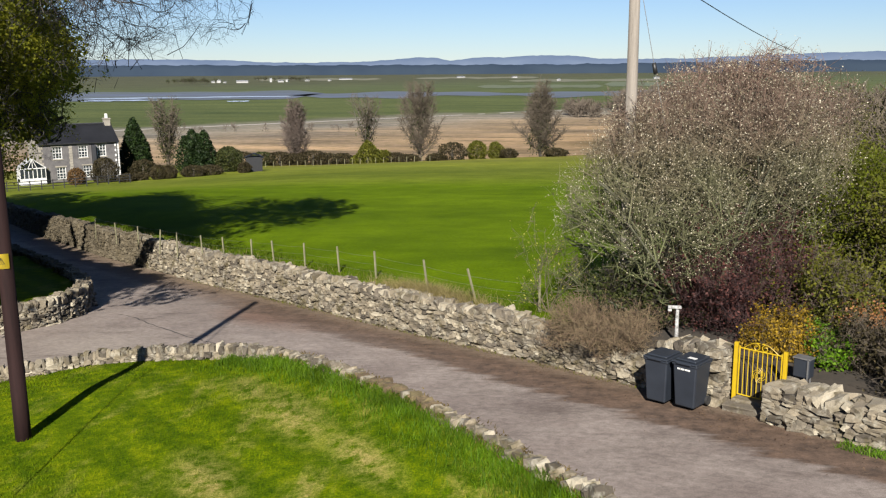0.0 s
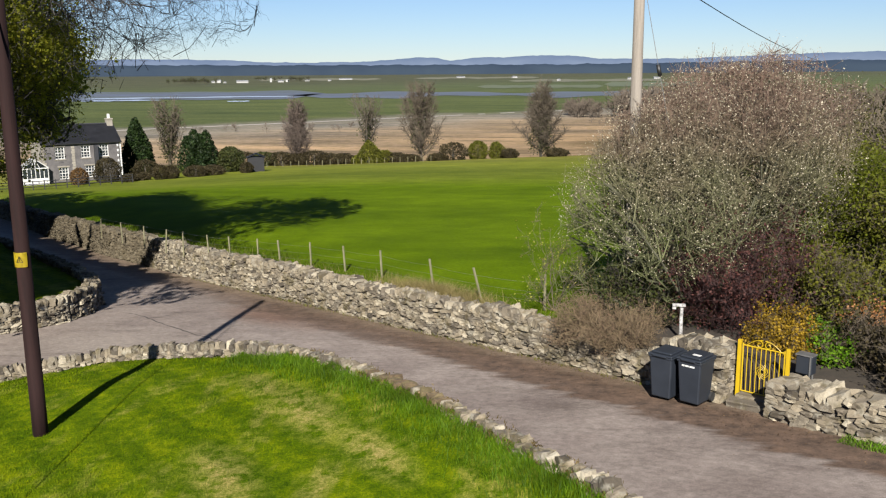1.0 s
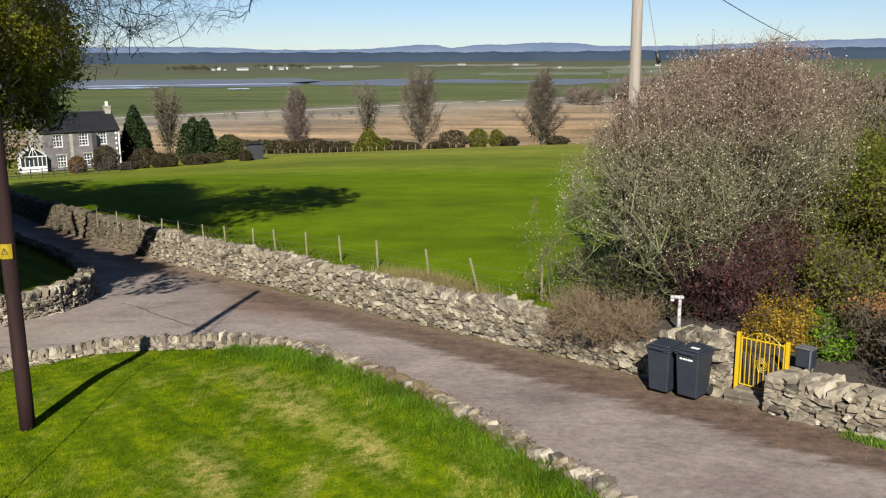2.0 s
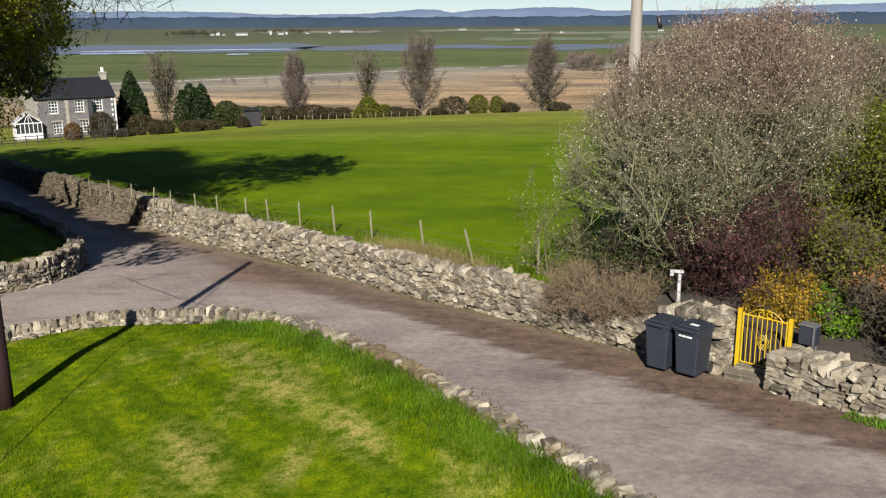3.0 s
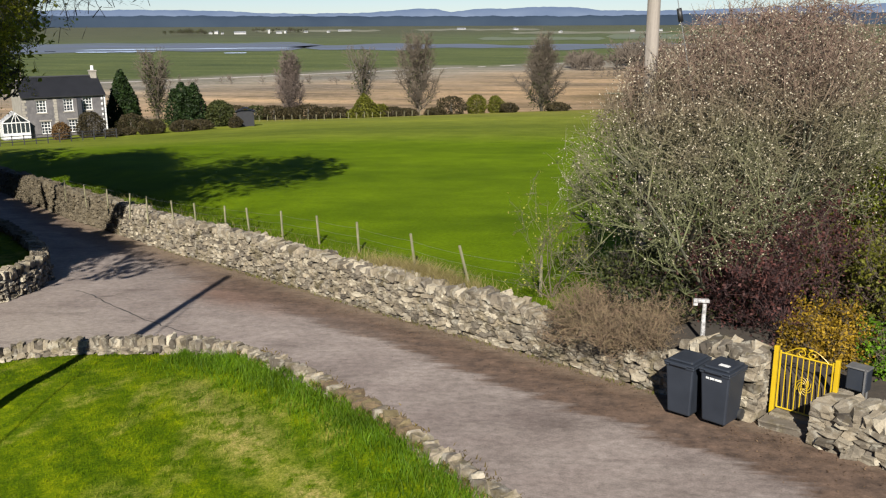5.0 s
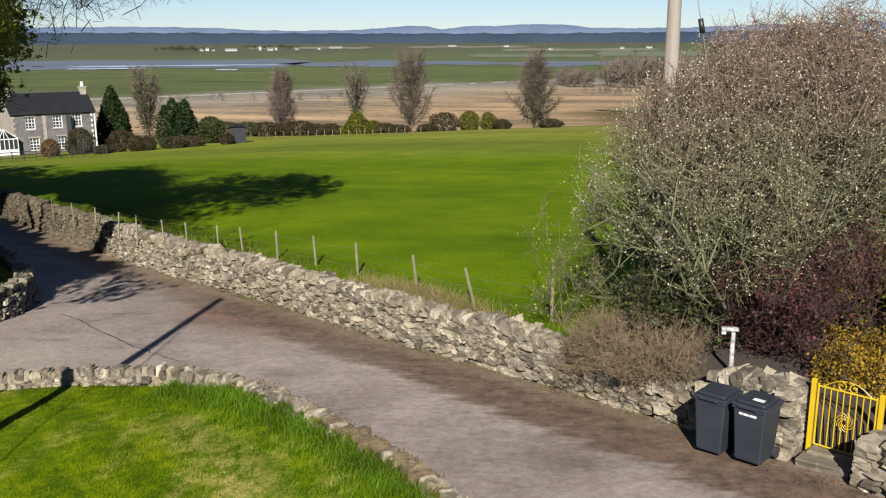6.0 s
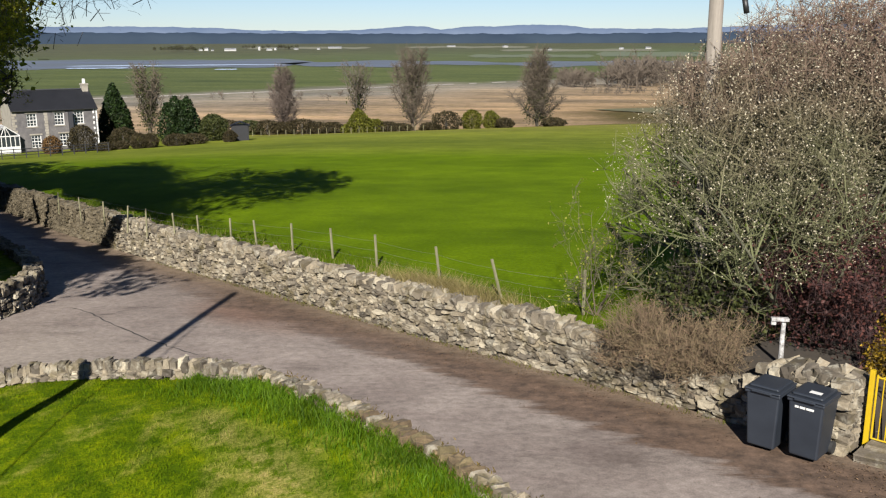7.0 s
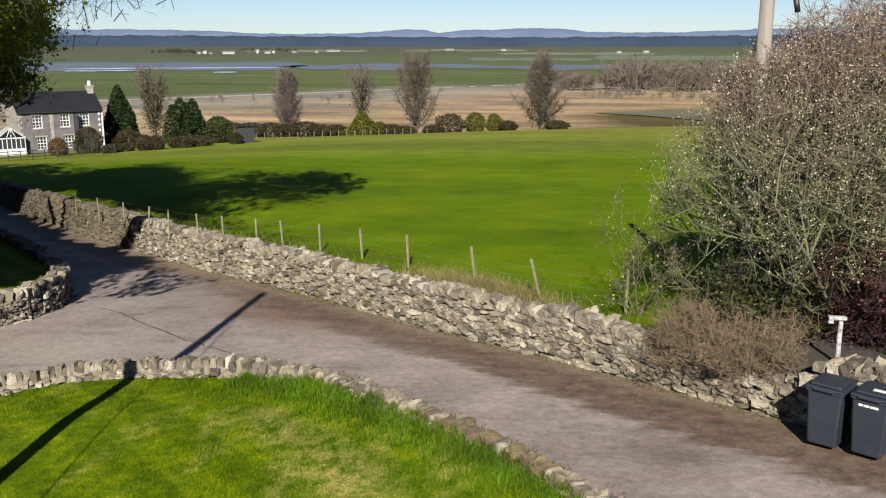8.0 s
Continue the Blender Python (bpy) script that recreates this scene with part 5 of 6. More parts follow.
def farmhouse():
    x0, y0 = -63.9, 99.7
    z0 = -6.30
    ob = thing("farmhouse", "two-storey grey stone farmhouse with a dark slate roof", "house", at=pose(x0, y0, z0, 0, 0, math.degrees(math.atan2(0.677, 0.736))))
    W, D, H, R = 9.46, 6.8, 4.8, 2.0
    wins = [(2.1, H - 1.14), (5.13, H - 1.1), (7.35, H - 1.05), (2.4, H - 3.65), (5.53, H - 3.6)]
    ww, wh = 1.12, 1.5
    # front wall in strips round its openings
    xs = sorted({0.0, W, *[c - ww / 2 for c, _ in wins], *[c + ww / 2 for c, _ in wins]})
    zs = sorted({0.0, H, *[c - wh / 2 for _, c in wins], *[c + wh / 2 for _, c in wins]})
    bm = bmesh.new()
    for a, b in zip(xs[:-1], xs[1:]):
        for c, d in zip(zs[:-1], zs[1:]):
            mx, mz = (a + b) / 2, (c + d) / 2
            if not any(abs(mx - wx) < ww / 2 and abs(mz - wz) < wh / 2 for wx, wz in wins):
                box(bm, a, 0, c, b, 0.45, d)
    bmesh.ops.remove_doubles(bm, verts=bm.verts[:], dist=0.001)
    part("front_wall", bm, HOUSE_STONE, ob)
    bm = bmesh.new()
    for x in (0.0, W - 0.45):
        vs_ = []
        for xx in (x, x + 0.45):
            vs_.append([bm.verts.new((xx, y, z)) for y, z in ((0.451, 0), (D, 0), (D, H), (D / 2, H + R), (0.451, H + 0.3))])
        bm.faces.new(vs_[0][::-1])
        bm.faces.new(vs_[1])
        for i in range(5):
            bm.faces.new((vs_[0][i], vs_[0][(i + 1) % 5], vs_[1][(i + 1) % 5], vs_[1][i]))
    part("gable_wall", bm, GABLE, ob, "pale rendered gable")
    bm = bmesh.new()
    box(bm, 0.45, D - 0.4, 0, W - 0.45, D, H)
    part("back_wall", bm, HOUSE_STONE, ob)
    for sgn in (0, 1):
        bm = bmesh.new()
        y_e, y_r = (-0.2 if sgn == 0 else D + 0.2), D / 2
        ze = H - 0.02
        vs_ = [bm.verts.new(p) for p in ((-0.1, y_e, ze), (W + 0.1, y_e, ze), (W + 0.1, y_r, H + R + 0.12), (-0.1, y_r, H + R + 0.12))]
        f = bm.faces.new(vs_)
        bmesh.ops.solidify(bm, geom=[f], thickness=0.12)
        part("roof", bm, SLATE, ob, "dark slate roof slope")
    bm = bmesh.new()
    box(bm, -0.12, D / 2 - 0.12, H + R + 0.08, W + 0.12, D / 2 + 0.12, H + R + 0.24, 0.04)
    part("ridge", bm, SLATE, ob)
    for x in (0.05, W - 0.75):
        bm = bmesh.new()
        box(bm, x, D / 2 - 0.5, H + R - 0.9, x + 0.7, D / 2 + 0.5, H + R + 0.75, 0.02)
        box(bm, x - 0.06, D / 2 - 0.56, H + R + 0.62, x + 0.76, D / 2 + 0.56, H + R + 0.80, 0.02)
        chim = part("chimney", bm, GABLE, ob, "pale stone chimney")
        for yy in (-0.26, 0.22):
            bm = bmesh.new()
            tube(bm, (x + 0.35, D / 2 + yy, H + R + 0.78), (x + 0.35, D / 2 + yy, H + R + 1.35), 0.15, 0.12, 10)
            part("chimney_pot", bm, WHITE, chim, "white chimney pot")
    for wx, wz in wins:
        bm = bmesh.new()
        a, b, c, d = wx - ww / 2, wx + ww / 2, wz - wh / 2, wz + wh / 2
        t = 0.09
        box(bm, a, 0.08, c, a + t, 0.2, d)
        box(bm, b - t, 0.08, c, b, 0.2, d)
        box(bm, a + t, 0.08, c, b - t, 0.2, c + t)
        box(bm, a + t, 0.08, d - t, b - t, 0.2, d)
        box(bm, a + t, 0.09, wz - 0.04, b - t, 0.19, wz + 0.04)
        for k in (1, 2):
            xx = a + (b - a) * k / 3
            box(bm, xx - 0.028, 0.10, c + t, xx + 0.028, 0.16, d - t)
        for zz in (wz - wh / 4, wz + wh / 4):
            box(bm, a + t, 0.10, zz - 0.022, b - t, 0.155, zz + 0.022)
        win = part("window", bm, WHITE, ob, "white sash window")
        bm = bmesh.new()
        box(bm, a + t, 0.165, c + t, b - t, 0.18, d - t)
        part("pane", bm, GLASS, win)
        bm = bmesh.new()
        box(bm, a - 0.1, -0.06, c - 0.12, b + 0.1, 0.1, c - 0.002)
        part("sill", bm, GABLE, win)
        bm = bmesh.new()
        box(bm, a - 0.14, -0.03, d + 0.002, b + 0.14, 0.06, d + 0.16)
        part("lintel", bm, GABLE, win)
    rng = np.random.default_rng(8)
    for x in (0.0, W):
        z = 0.0
        k = 0
        while z < H - 0.3:
            bm = bmesh.new()
            w = 0.5 if k % 2 else 0.3
            a, b = (x - 0.03, x + w) if x == 0 else (x - w, x + 0.03)
            box(bm, a, -0.035, z + 0.01, b, 0.06, z + 0.3, 0.015)
            part("quoin", bm, WHITE if x else GABLE, ob)
            z += 0.32
            k += 1
    # dark box stands in for a recess's shade; pale quoins beside the stair window
    bm = bmesh.new()
    box(bm, 6.12, -0.75, 0.9, 6.52, -0.01, H - 0.35, 0.02)
    part("recess_shade", bm, SLATE, ob, "dark box standing in for a shaded recess")
    for k in range(14):
        bm = bmesh.new()
        box(bm, 3.5 - (0.06 if k % 2 else 0), -0.03, k * 0.32 + 0.01, 3.86, -0.002, k * 0.32 + 0.3, 0.01)
        part("quoin", bm, GABLE, ob)
    bm = bmesh.new()
    tube(bm, (9.2, -0.07, 0), (9.2, -0.07, H), 0.05, 0.05, 8)
    part("drainpipe", bm, BLACK, ob)
    bm = bmesh.new()
    box(bm, -0.1, -0.3, H - 0.12, W + 0.1, -0.18, H - 0.02, 0.02)
    part("gutter", bm, BLACK, ob)
    return ob


farmhouse()


def conservatory():
    ob = thing("conservatory", "white framed conservatory beside the farmhouse", "conservatory", at=pose(-65.2, 97.5, -6.25, 0, 0, 42) @ Matrix.Scale(0.95, 4))
    W, D, H = 3.1, 2.6, 2.0
    bm = bmesh.new()
    box(bm, 0, 0, 0, W, 0.12, 0.8)
    box(bm, 0, 0.12, 0, 0.12, D, 0.8)
    box(bm, W - 0.12, 0.12, 0, W, D, 0.8)
    part("base_wall", bm, WHITE, ob)
    bm = bmesh.new()
    for i in range(7):
        x = i * (W - 0.08) / 6
        box(bm, x, 0.02, 0.8, x + 0.08, 0.10, H)
    for i in range(1, 5):
        y = i * (D - 0.08) / 4
        for x in (0.02, W - 0.1):
            box(bm, x, y, 0.8, x + 0.08, y + 0.08, H)
    box(bm, -0.03, -0.03, H, W + 0.03, 0.14, H + 0.12)
    box(bm, -0.03, 0.14, H, 0.12, D, H + 0.12)
    box(bm, W - 0.12, 0.14, H, W + 0.03, D, H + 0.12)
    part("frame", bm, WHITE, ob)
    bm = bmesh.new()
    box(bm, 0.08, 0.05, 0.8, W - 0.08, 0.06, H)
    box(bm, 0.05, 0.1, 0.8, 0.06, D, H)
    box(bm, W - 0.06, 0.1, 0.8, W - 0.05, D, H)
    part("pane", bm, GLASS, ob)
    for sgn in (0, 1):
        bm = bmesh.new()
        xe = 0.0 if sgn == 0 else W
        vs_ = [bm.verts.new(p) for p in ((xe, -0.05, H + 0.12), (W / 2, -0.05, H + 1.35), (W / 2, D, H + 1.35), (xe, D, H + 0.12))]
        bmesh.ops.solidify(bm, geom=[bm.faces.new(vs_)], thickness=0.06)
        part("roof", bm, WHITE, ob)
    # glazed gable in a white frame
    bm = bmesh.new()
    apex = Vector((W / 2, 0.03, H + 1.28))
    for x in (0.0, W / 3, W / 2, 2 * W / 3, W):
        tube(bm, (x, 0.03, H + 0.1), apex, 0.07 if x in (0.0, W) else 0.04, 0.05, 5)
    part("gable_frame", bm, WHITE, ob)
    bm = bmesh.new()
    vs_ = [bm.verts.new(p) for p in ((0.1, 0.06, H + 0.12), (W - 0.1, 0.06, H + 0.12), (W / 2, 0.06, H + 1.22))]
    bmesh.ops.solidify(bm, geom=[bm.faces.new(vs_)], thickness=0.02)
    part("gable_pane", bm, GLASS, ob)
    return ob


conservatory()


def dense(name, label, category, x, y, z, seed, shape, mat, n, size, group="", cones=1, flat=0.1):
    """A clipped or conical evergreen: trunk, and needles filling its outline unevenly."""
    rng = np.random.default_rng(seed)
    ob = thing(name, label, category, group, at=pose(x, y, z))
    wide, high = shape
    bm = bmesh.new()
    tube(bm, (0, 0, -0.3), (0, 0, high * 0.7), 0.06 * wide, 0.02 * wide, 8)
    part("trunk", bm, BARK, ob, smooth=True)
    t = rng.random(n)
    w = rng.random(n) * 2 * math.pi
    if cones > 2:
        prof = (1 - t) ** 0.5 * np.minimum(0.45 + t / 0.25, 1.0)
    elif cones == 1:
        prof = (1 - t) ** 0.75 * (0.55 + 0.45 * np.minimum(t / 0.12, 1))
    else:
        prof = np.sqrt(np.clip(1 - (t * 2 - 0.85) ** 2 / 1.35, 0, 1))
    lump = 1 + 0.16 * np.sin(w * 3 + seed) * np.cos(t * 9 + seed) + 0.10 * np.sin(w * 7 + t * 21)
    r = wide / 2 * prof * lump * (0.62 + 0.38 * rng.random(n) ** 0.4)
    c = np.stack([r * np.cos(w), r * np.sin(w), t * high], 1)
    if cones > 2:
        # several upright plumes side by side
        k = rng.integers(cones, size=n)
        tall = 0.72 + 0.28 * np.cos(np.arange(cones) * 2.4 + 0.6) ** 2
        spin = np.arange(cones) * 2.4
        c = c * np.array([0.52, 0.52, 1.0])
        c[:, 2] *= tall[k]
        c[:, 0] += 0.27 * wide * np.cos(spin)[k] * np.minimum(1, np.arange(cones)[k])
        c[:, 1] += 0.27 * wide * np.sin(spin)[k] * np.minimum(1, np.arange(cones)[k])
    c = c + rng.normal(size=(n, 3)) * size * 0.5
    V, F = leaves(rng, c, size, flat)
    part("foliage", mesh_np("foliage", V, F, mat), None, ob)["kind"] = "stuff"
    return ob


def spot(px_az, r):
    """A place by its bearing and distance."""
    return r * math.sin(radians(px_az)), r * math.cos(radians(px_az))


def on_field(az, r, drop=0.0):
    x, y = spot(az, r)
    return x, y, float(ground_z(np.array([x]), np.array([y]))[0]) - drop


dense("conifer", "dark green conical conifer beside the farmhouse", "tree", *on_field(-27.3, 128), 51, (5.6, 7.7), YEW, 12000, 0.20)
dense("yew_tree", "rounded dark yew tree in the farmhouse garden", "tree", *on_field(-23.6, 121), 52, (5.9, 5.6), YEW, 14000, 0.17, cones=7)
dense("garden_bush", "olive green rounded garden bush", "shrub", *on_field(-21.75, 120), 53, (3.5, 3.2), IVY, 5000, 0.15, cones=2)
dense("garden_bush", "round clipped brown-green bush by the house wall", "shrub", *on_field(-29.1, 113), 54, (3.1, 2.9), BRUSH, 7000, 0.09, cones=2)
dense("garden_bush", "small russet round bush by the house wall", "shrub", *on_field(-30.7, 112), 55, (2.0, 1.9), RUSSET, 2600, 0.11, cones=2)
for k, (az, r, w, h) in enumerate([(-26.0, 111, 1.9, 1.7), (-25.35, 111, 1.7, 1.6), (-27.9, 111, 1.9, 0.9), (-27.0, 112, 1.6, 0.9), (-23.9, 112, 3.0, 1.3), (-22.9, 113, 3.0, 1.2), (-26.9, 119, 3.2, 2.2), (-20.8, 113, 1.6, 1.3)]):
    dense("hedge_bush", "low brownish garden hedge bush by the field", "shrub", *on_field(az, r), 60 + k, (w, h), BRUSH, 4200, 0.085, "garden hedge", cones=2)
x, y, z = on_field(-20.2, 116)
shed = thing("garden_shed", "small dark wooden shed at the garden corner", "shed", at=pose(x, y, z, 0, 0, 20) @ Matrix.Scale(1.08, 4))
for k in range(12):
    bm = bmesh.new()
    box(bm, -0.95 + k * 0.158, -0.9, -0.2, -0.95 + k * 0.158 + 0.15, -0.86, 1.75)
    part("board", bm, DARKWOOD, shed)
bm = bmesh.new()
box(bm, -0.95, -0.855, -0.2, 0.95, 0.9, 1.75)
part("walls", bm, DARKWOOD, shed)
bm = bmesh.new()
for sgn in (-1, 1):
    vs_ = [bm.verts.new(p) for p in ((sgn * 1.1, -1.05, 1.68), (0, -1.05, 2.15), (0, 1.05, 2.15), (sgn * 1.1, 1.05, 1.68))]
    bmesh.ops.solidify(bm, geom=[bm.faces.new(vs_)], thickness=0.06)
part("roof", bm, SLATE, shed)

# garden fence towards the pasture
gfence = thing("garden_fence", "dark post-and-rail fence round the farmhouse garden", "fence")
last = None
for k in range(16):
    az = -37.0 + k * 0.62
    x, y, z = on_field(az, 104.0 + 0.28 * k)
    bm = bmesh.new()
    box(bm, -0.05, -0.05, -0.3, 0.05, 0.05, 1.05)
    part("post", bm, DARKWOOD, gfence, at=pose(x, y, z, 0, 0, 35))
    if last:
        for h in (0.35, 0.65, 0.95):
            bm = bmesh.new()
            tube(bm, (last[0], last[1], last[2] + h), (x, y, z + h), 0.04, 0.04, 4)
            part("rail", bm, DARKWOOD, gfence)
    last = (x, y, z)

# ---- trees along the far field edge ----


def edge_tree(label, az, r, h, prof, seed, limbs, per, bark, twig, ivy=None, ivy_n=0, low=0.12, steep=1.0, thick=0.11, name="field_tree", group="field edge trees"):
    """A tall field tree: wavy trunk, limbs that rise into a given outline, fine twigs, ivy up the stems."""
    rng = np.random.default_rng(seed)
    x, y, z = on_field(az, r, 0.2)
    ob = thing(name, label, "tree", group, at=pose(x, y, z))
    fz, fr = [p[0] for p in prof], [p[1] for p in prof]
    stem, p = [], np.array([0, 0, -0.3])
    for k in range(7):
        q = np.array([rng.normal() * 0.12, rng.normal() * 0.12, h * 0.72 * (k + 1) / 7])
        stem.append((*p, *q, 0.30 * (1 - 0.11 * k), 0.30 * (1 - 0.11 * (k + 1))))
        p = q
    V, F = sticks(stem, 9)
    part("trunk", mesh_np("trunk", V, F, bark, True), None, ob)
    big, fine, spots = [], [], [np.array(g[:3]) for g in stem[1:]]
    for i in range(limbs):
        t0 = low + (0.70 - low) * (i + rng.random()) / limbs
        w = i * 2.4 + rng.normal() * 0.4
        t1 = min(t0 + rng.uniform(0.22, 0.42) * steep, 0.99)
        reach = np.interp(t1, fz, fr) * rng.uniform(0.55, 1.0)
        a = np.array([0, 0, t0 * h])
        prev, n = a, 6
        for k in range(1, n + 1):
            u = k / n
            c = np.array([math.cos(w) * reach * u ** 0.75, math.sin(w) * reach * u ** 0.75, h * (t0 + (t1 - t0) * u ** 1.25)]) + rng.normal(size=3) * 0.10
            big.append((*prev, *c, thick * (1 - 0.8 * (k - 1) / n), thick * (1 - 0.8 * u)))
            if k == 2:
                spots.append(c)
            for _ in range(per):
                d = rng.normal(size=3) * np.array([1, 1, 0.7]) + np.array([math.cos(w) * 0.6, math.sin(w) * 0.6, 1.0])
                d /= np.linalg.norm(d)
                e = prev + (c - prev) * rng.random()
                g = e + d * h * rng.uniform(0.04, 0.11)
                fine.append((*e, *g, 0.032, 0.016))
                for _ in range(3):
                    q = d + rng.normal(size=3) * 0.55
                    q /= np.linalg.norm(q)
                    m = e + (g - e) * rng.uniform(0.3, 1.0)
                    fine.append((*m, *(m + q * h * rng.uniform(0.03, 0.07)), 0.018, 0.009))
            prev = c
    V, F = sticks(big, 5)
    part("branchwork", mesh_np("limbs", V, F, bark, True), None, ob)["kind"] = "stuff"
    V, F = sticks(fine, 3)
    part("twig_mass", mesh_np("twig_mass", V, F, twig), None, ob)["kind"] = "stuff"
    if ivy is not None:
        c = np.array(spots)[rng.integers(len(spots), size=ivy_n)] + rng.normal(size=(ivy_n, 3)) * np.array([0.38, 0.38, 0.75])
        V, F = leaves(rng, c, 0.20, 0.1)
        part("ivy", mesh_np("ivy", V, F, ivy), None, ob, "dark ivy on the stems")["kind"] = "stuff"
    return ob


PINK_TWIG = surface("pinkish_twig", (0.10, 0.075, 0.06), (0.22, 0.165, 0.135), 3, 40, 0.9, 0.0)
edge_tree("pale leafless twiggy tree with a rounded crown", -17.57, 160, 11.6, [(0, 3.2), (0.4, 3.4), (0.6, 2.5), (0.85, 1.5), (1.0, 0.6)], 81, 30, 13, TWIG_BROWN, PINK_TWIG, low=0.05, thick=0.06)
edge_tree("pollarded tree with thick limbs and yellow-green foot", -13.0, 160, 12.0, [(0, 1.4), (0.4, 1.5), (0.7, 2.8), (1.0, 3.0)], 82, 15, 6, BARK, TWIG_BROWN, IVY, 900, low=0.25, steep=1.5, thick=0.13)
edge_tree("tall bare tree with many upright limbs", -9.6, 163, 14.2, [(0, 2.6), (0.25, 4.4), (0.55, 4.6), (0.8, 3.8), (1.0, 2.4)], 83, 30, 11, TWIG_BROWN, TWIG_BROWN, IVY, 700, low=0.06, steep=1.45, thick=0.12)
edge_tree("dark ivy-clad tree with a twiggy skirt", -1.87, 165, 13.8, [(0, 5.0), (0.3, 5.6), (0.5, 4.6), (0.75, 2.4), (1.0, 1.0)], 84, 36, 13, TWIG_DARK, TWIG_BROWN, IVY, 2600, low=0.05, thick=0.09)
edge_tree("bare garden tree with ivy clumps on its limbs", -25.4, 128, 10.2, [(0, 2.0), (0.4, 2.8), (0.7, 3.2), (1.0, 1.8)], 71, 18, 6, TWIG_BROWN, TWIG_BROWN, IVY, 1300, low=0.15, steep=1.4, thick=0.10, name="garden_tree", group="")
dense("willow_shrub", "yellow-green willow shrub below the pollard", "shrub", *on_field(-13.0, 158.5), 86, (6.4, 3.9), OLIVE, 3600, 0.24)
for k, (az, w, h, mt) in enumerate([(-7.55, 4.6, 3.1, BRUSH), (-5.95, 3.0, 3.2, OLIVE), (-4.75, 2.3, 2.9, OLIVE), (-3.9, 2.6, 1.6, BRUSH), (-15.6, 5.0, 1.9, BRUSH), (-14.6, 3.6, 1.8, BRUSH), (-18.6, 4.6, 2.3, BRUSH), (-19.7, 4.4, 2.3, IVY), (-11.2, 4.0, 1.6, BRUSH), (-16.5, 5.0, 2.4, BRUSH), (-20.9, 4.4, 2.4, BRUSH), (-12.0, 3.0, 2.2, OLIVE), (-0.9, 3.6, 1.4, BRUSH), (-10.4, 3.6, 1.3, BRUSH), (-22.0, 4.4, 2.6, BRUSH), (-8.6, 3.0, 1.2, BRUSH), (-17.7, 4.0, 2.0, BRUSH)]):
    dense("hedge_bush", "scrubby brown-green bush along the field edge", "shrub", *on_field(az, 158 + (k % 3)), 90 + k, (w * 1.15, h), mt, 2600, 0.17, "field edge scrub", cones=2)


def stuff(name, label, category, V, F, mats):
    return tagged(new(name, mesh_np(name, V, F, mats)), label, category, kind="stuff")


def wood(name, label, seed, spots, tall, mat_t, mat_l=None, leaf=0.022, many=2, limbs=16, shoots=9, fine=1.0, low=0.25):
    """A far or half-hidden wood: many bare crowns of limbs and twigs."""
    rng = np.random.default_rng(seed)
    rows, cs = [], []
    for x, y in spots:
        z = float(ground_z(np.array([x]), np.array([y]))[0])
        h = tall * rng.uniform(0.7, 1.15)
        p = np.array([x, y, z])
        rows.append((*p, *(p + [0, 0, h * 0.5]), 0.018 * h, 0.012 * h))
        for _ in range(limbs):
            a = p + [0, 0, h * rng.uniform(low, 0.55)]
            d = rng.normal(size=3) * [1, 1, 0.4] + [0, 0, 0.75]
            d /= np.linalg.norm(d)
            b = a + d * h * rng.uniform(0.25, 0.45)
            rows.append((*a, *b, 0.007 * h, 0.004 * h))
            for _ in range(shoots):
                e = a + (b - a) * rng.uniform(0.4, 1.0)
                q = rng.normal(size=3) + [0, 0, 0.5] + d
                q /= np.linalg.norm(q)
                g = e + q * h * rng.uniform(0.08, 0.2)
                rows.append((*e, *g, 0.0036 * h * fine, 0.0018 * h * fine))
                cs.append(g)
    V, F = sticks(rows, 3)
    stuff(name, label, "woodland", V, F, mat_t)
    if mat_l:
        V, F = leaves(rng, np.repeat(np.array(cs), many, axis=0) + rng.normal(size=(len(cs) * many, 3)) * tall * 0.05, tall * leaf, 0.2)
        stuff(name + "_leaves", label + ", young leaves", "woodland", V, F, mat_l)


FAR_TWIG = surface("far_brown_twig", (0.10, 0.078, 0.058), (0.20, 0.16, 0.12), 0.2, 3, 0.95, 0.0)
rng = np.random.default_rng(77)
wood("far_wood", "brown leafless wood beyond the reed bed", 101, [spot(rng.uniform(2.6, 24), rng.uniform(500, 590)) for _ in range(210)], 19.5, FAR_TWIG, limbs=16, shoots=9, fine=1.9, low=0.06)
wood("far_copse", "small brown copse beyond the reed bed", 102, [spot(rng.uniform(-0.2, 1.9), rng.uniform(510, 560)) for _ in range(26)], 12.0, FAR_TWIG, limbs=18, shoots=11, fine=2.0, low=0.03)
wood("marsh_scrub", "low brown scrub at the edge of the reed bed", 105, [spot(rng.uniform(1.2, 13), rng.uniform(425, 470)) for _ in range(60)] + [spot(rng.uniform(-27, -12), rng.uniform(395, 430)) for _ in range(16)], 4.5, FAR_TWIG, limbs=14, shoots=9, fine=2.0, low=0.03)
wood("farm_trees", "dark trees round the far farm", 104, [spot(rng.uniform(-25.2, -22.2), rng.uniform(2300, 2450)) for _ in range(34)] + [spot(rng.uniform(-20, -16.5), rng.uniform(2500, 2600)) for _ in range(20)], 17.0, TWIG_DARK, IVY, 0.03, 2)
wood("hedge_wood", "brown and green trees behind the garden", 103, [spot(rng.uniform(13.5, 30), rng.uniform(56, 90)) for _ in range(80)], 7.8, TWIG_BROWN, HEDGE, 0.014, 3, low=0.1, fine=1.3)

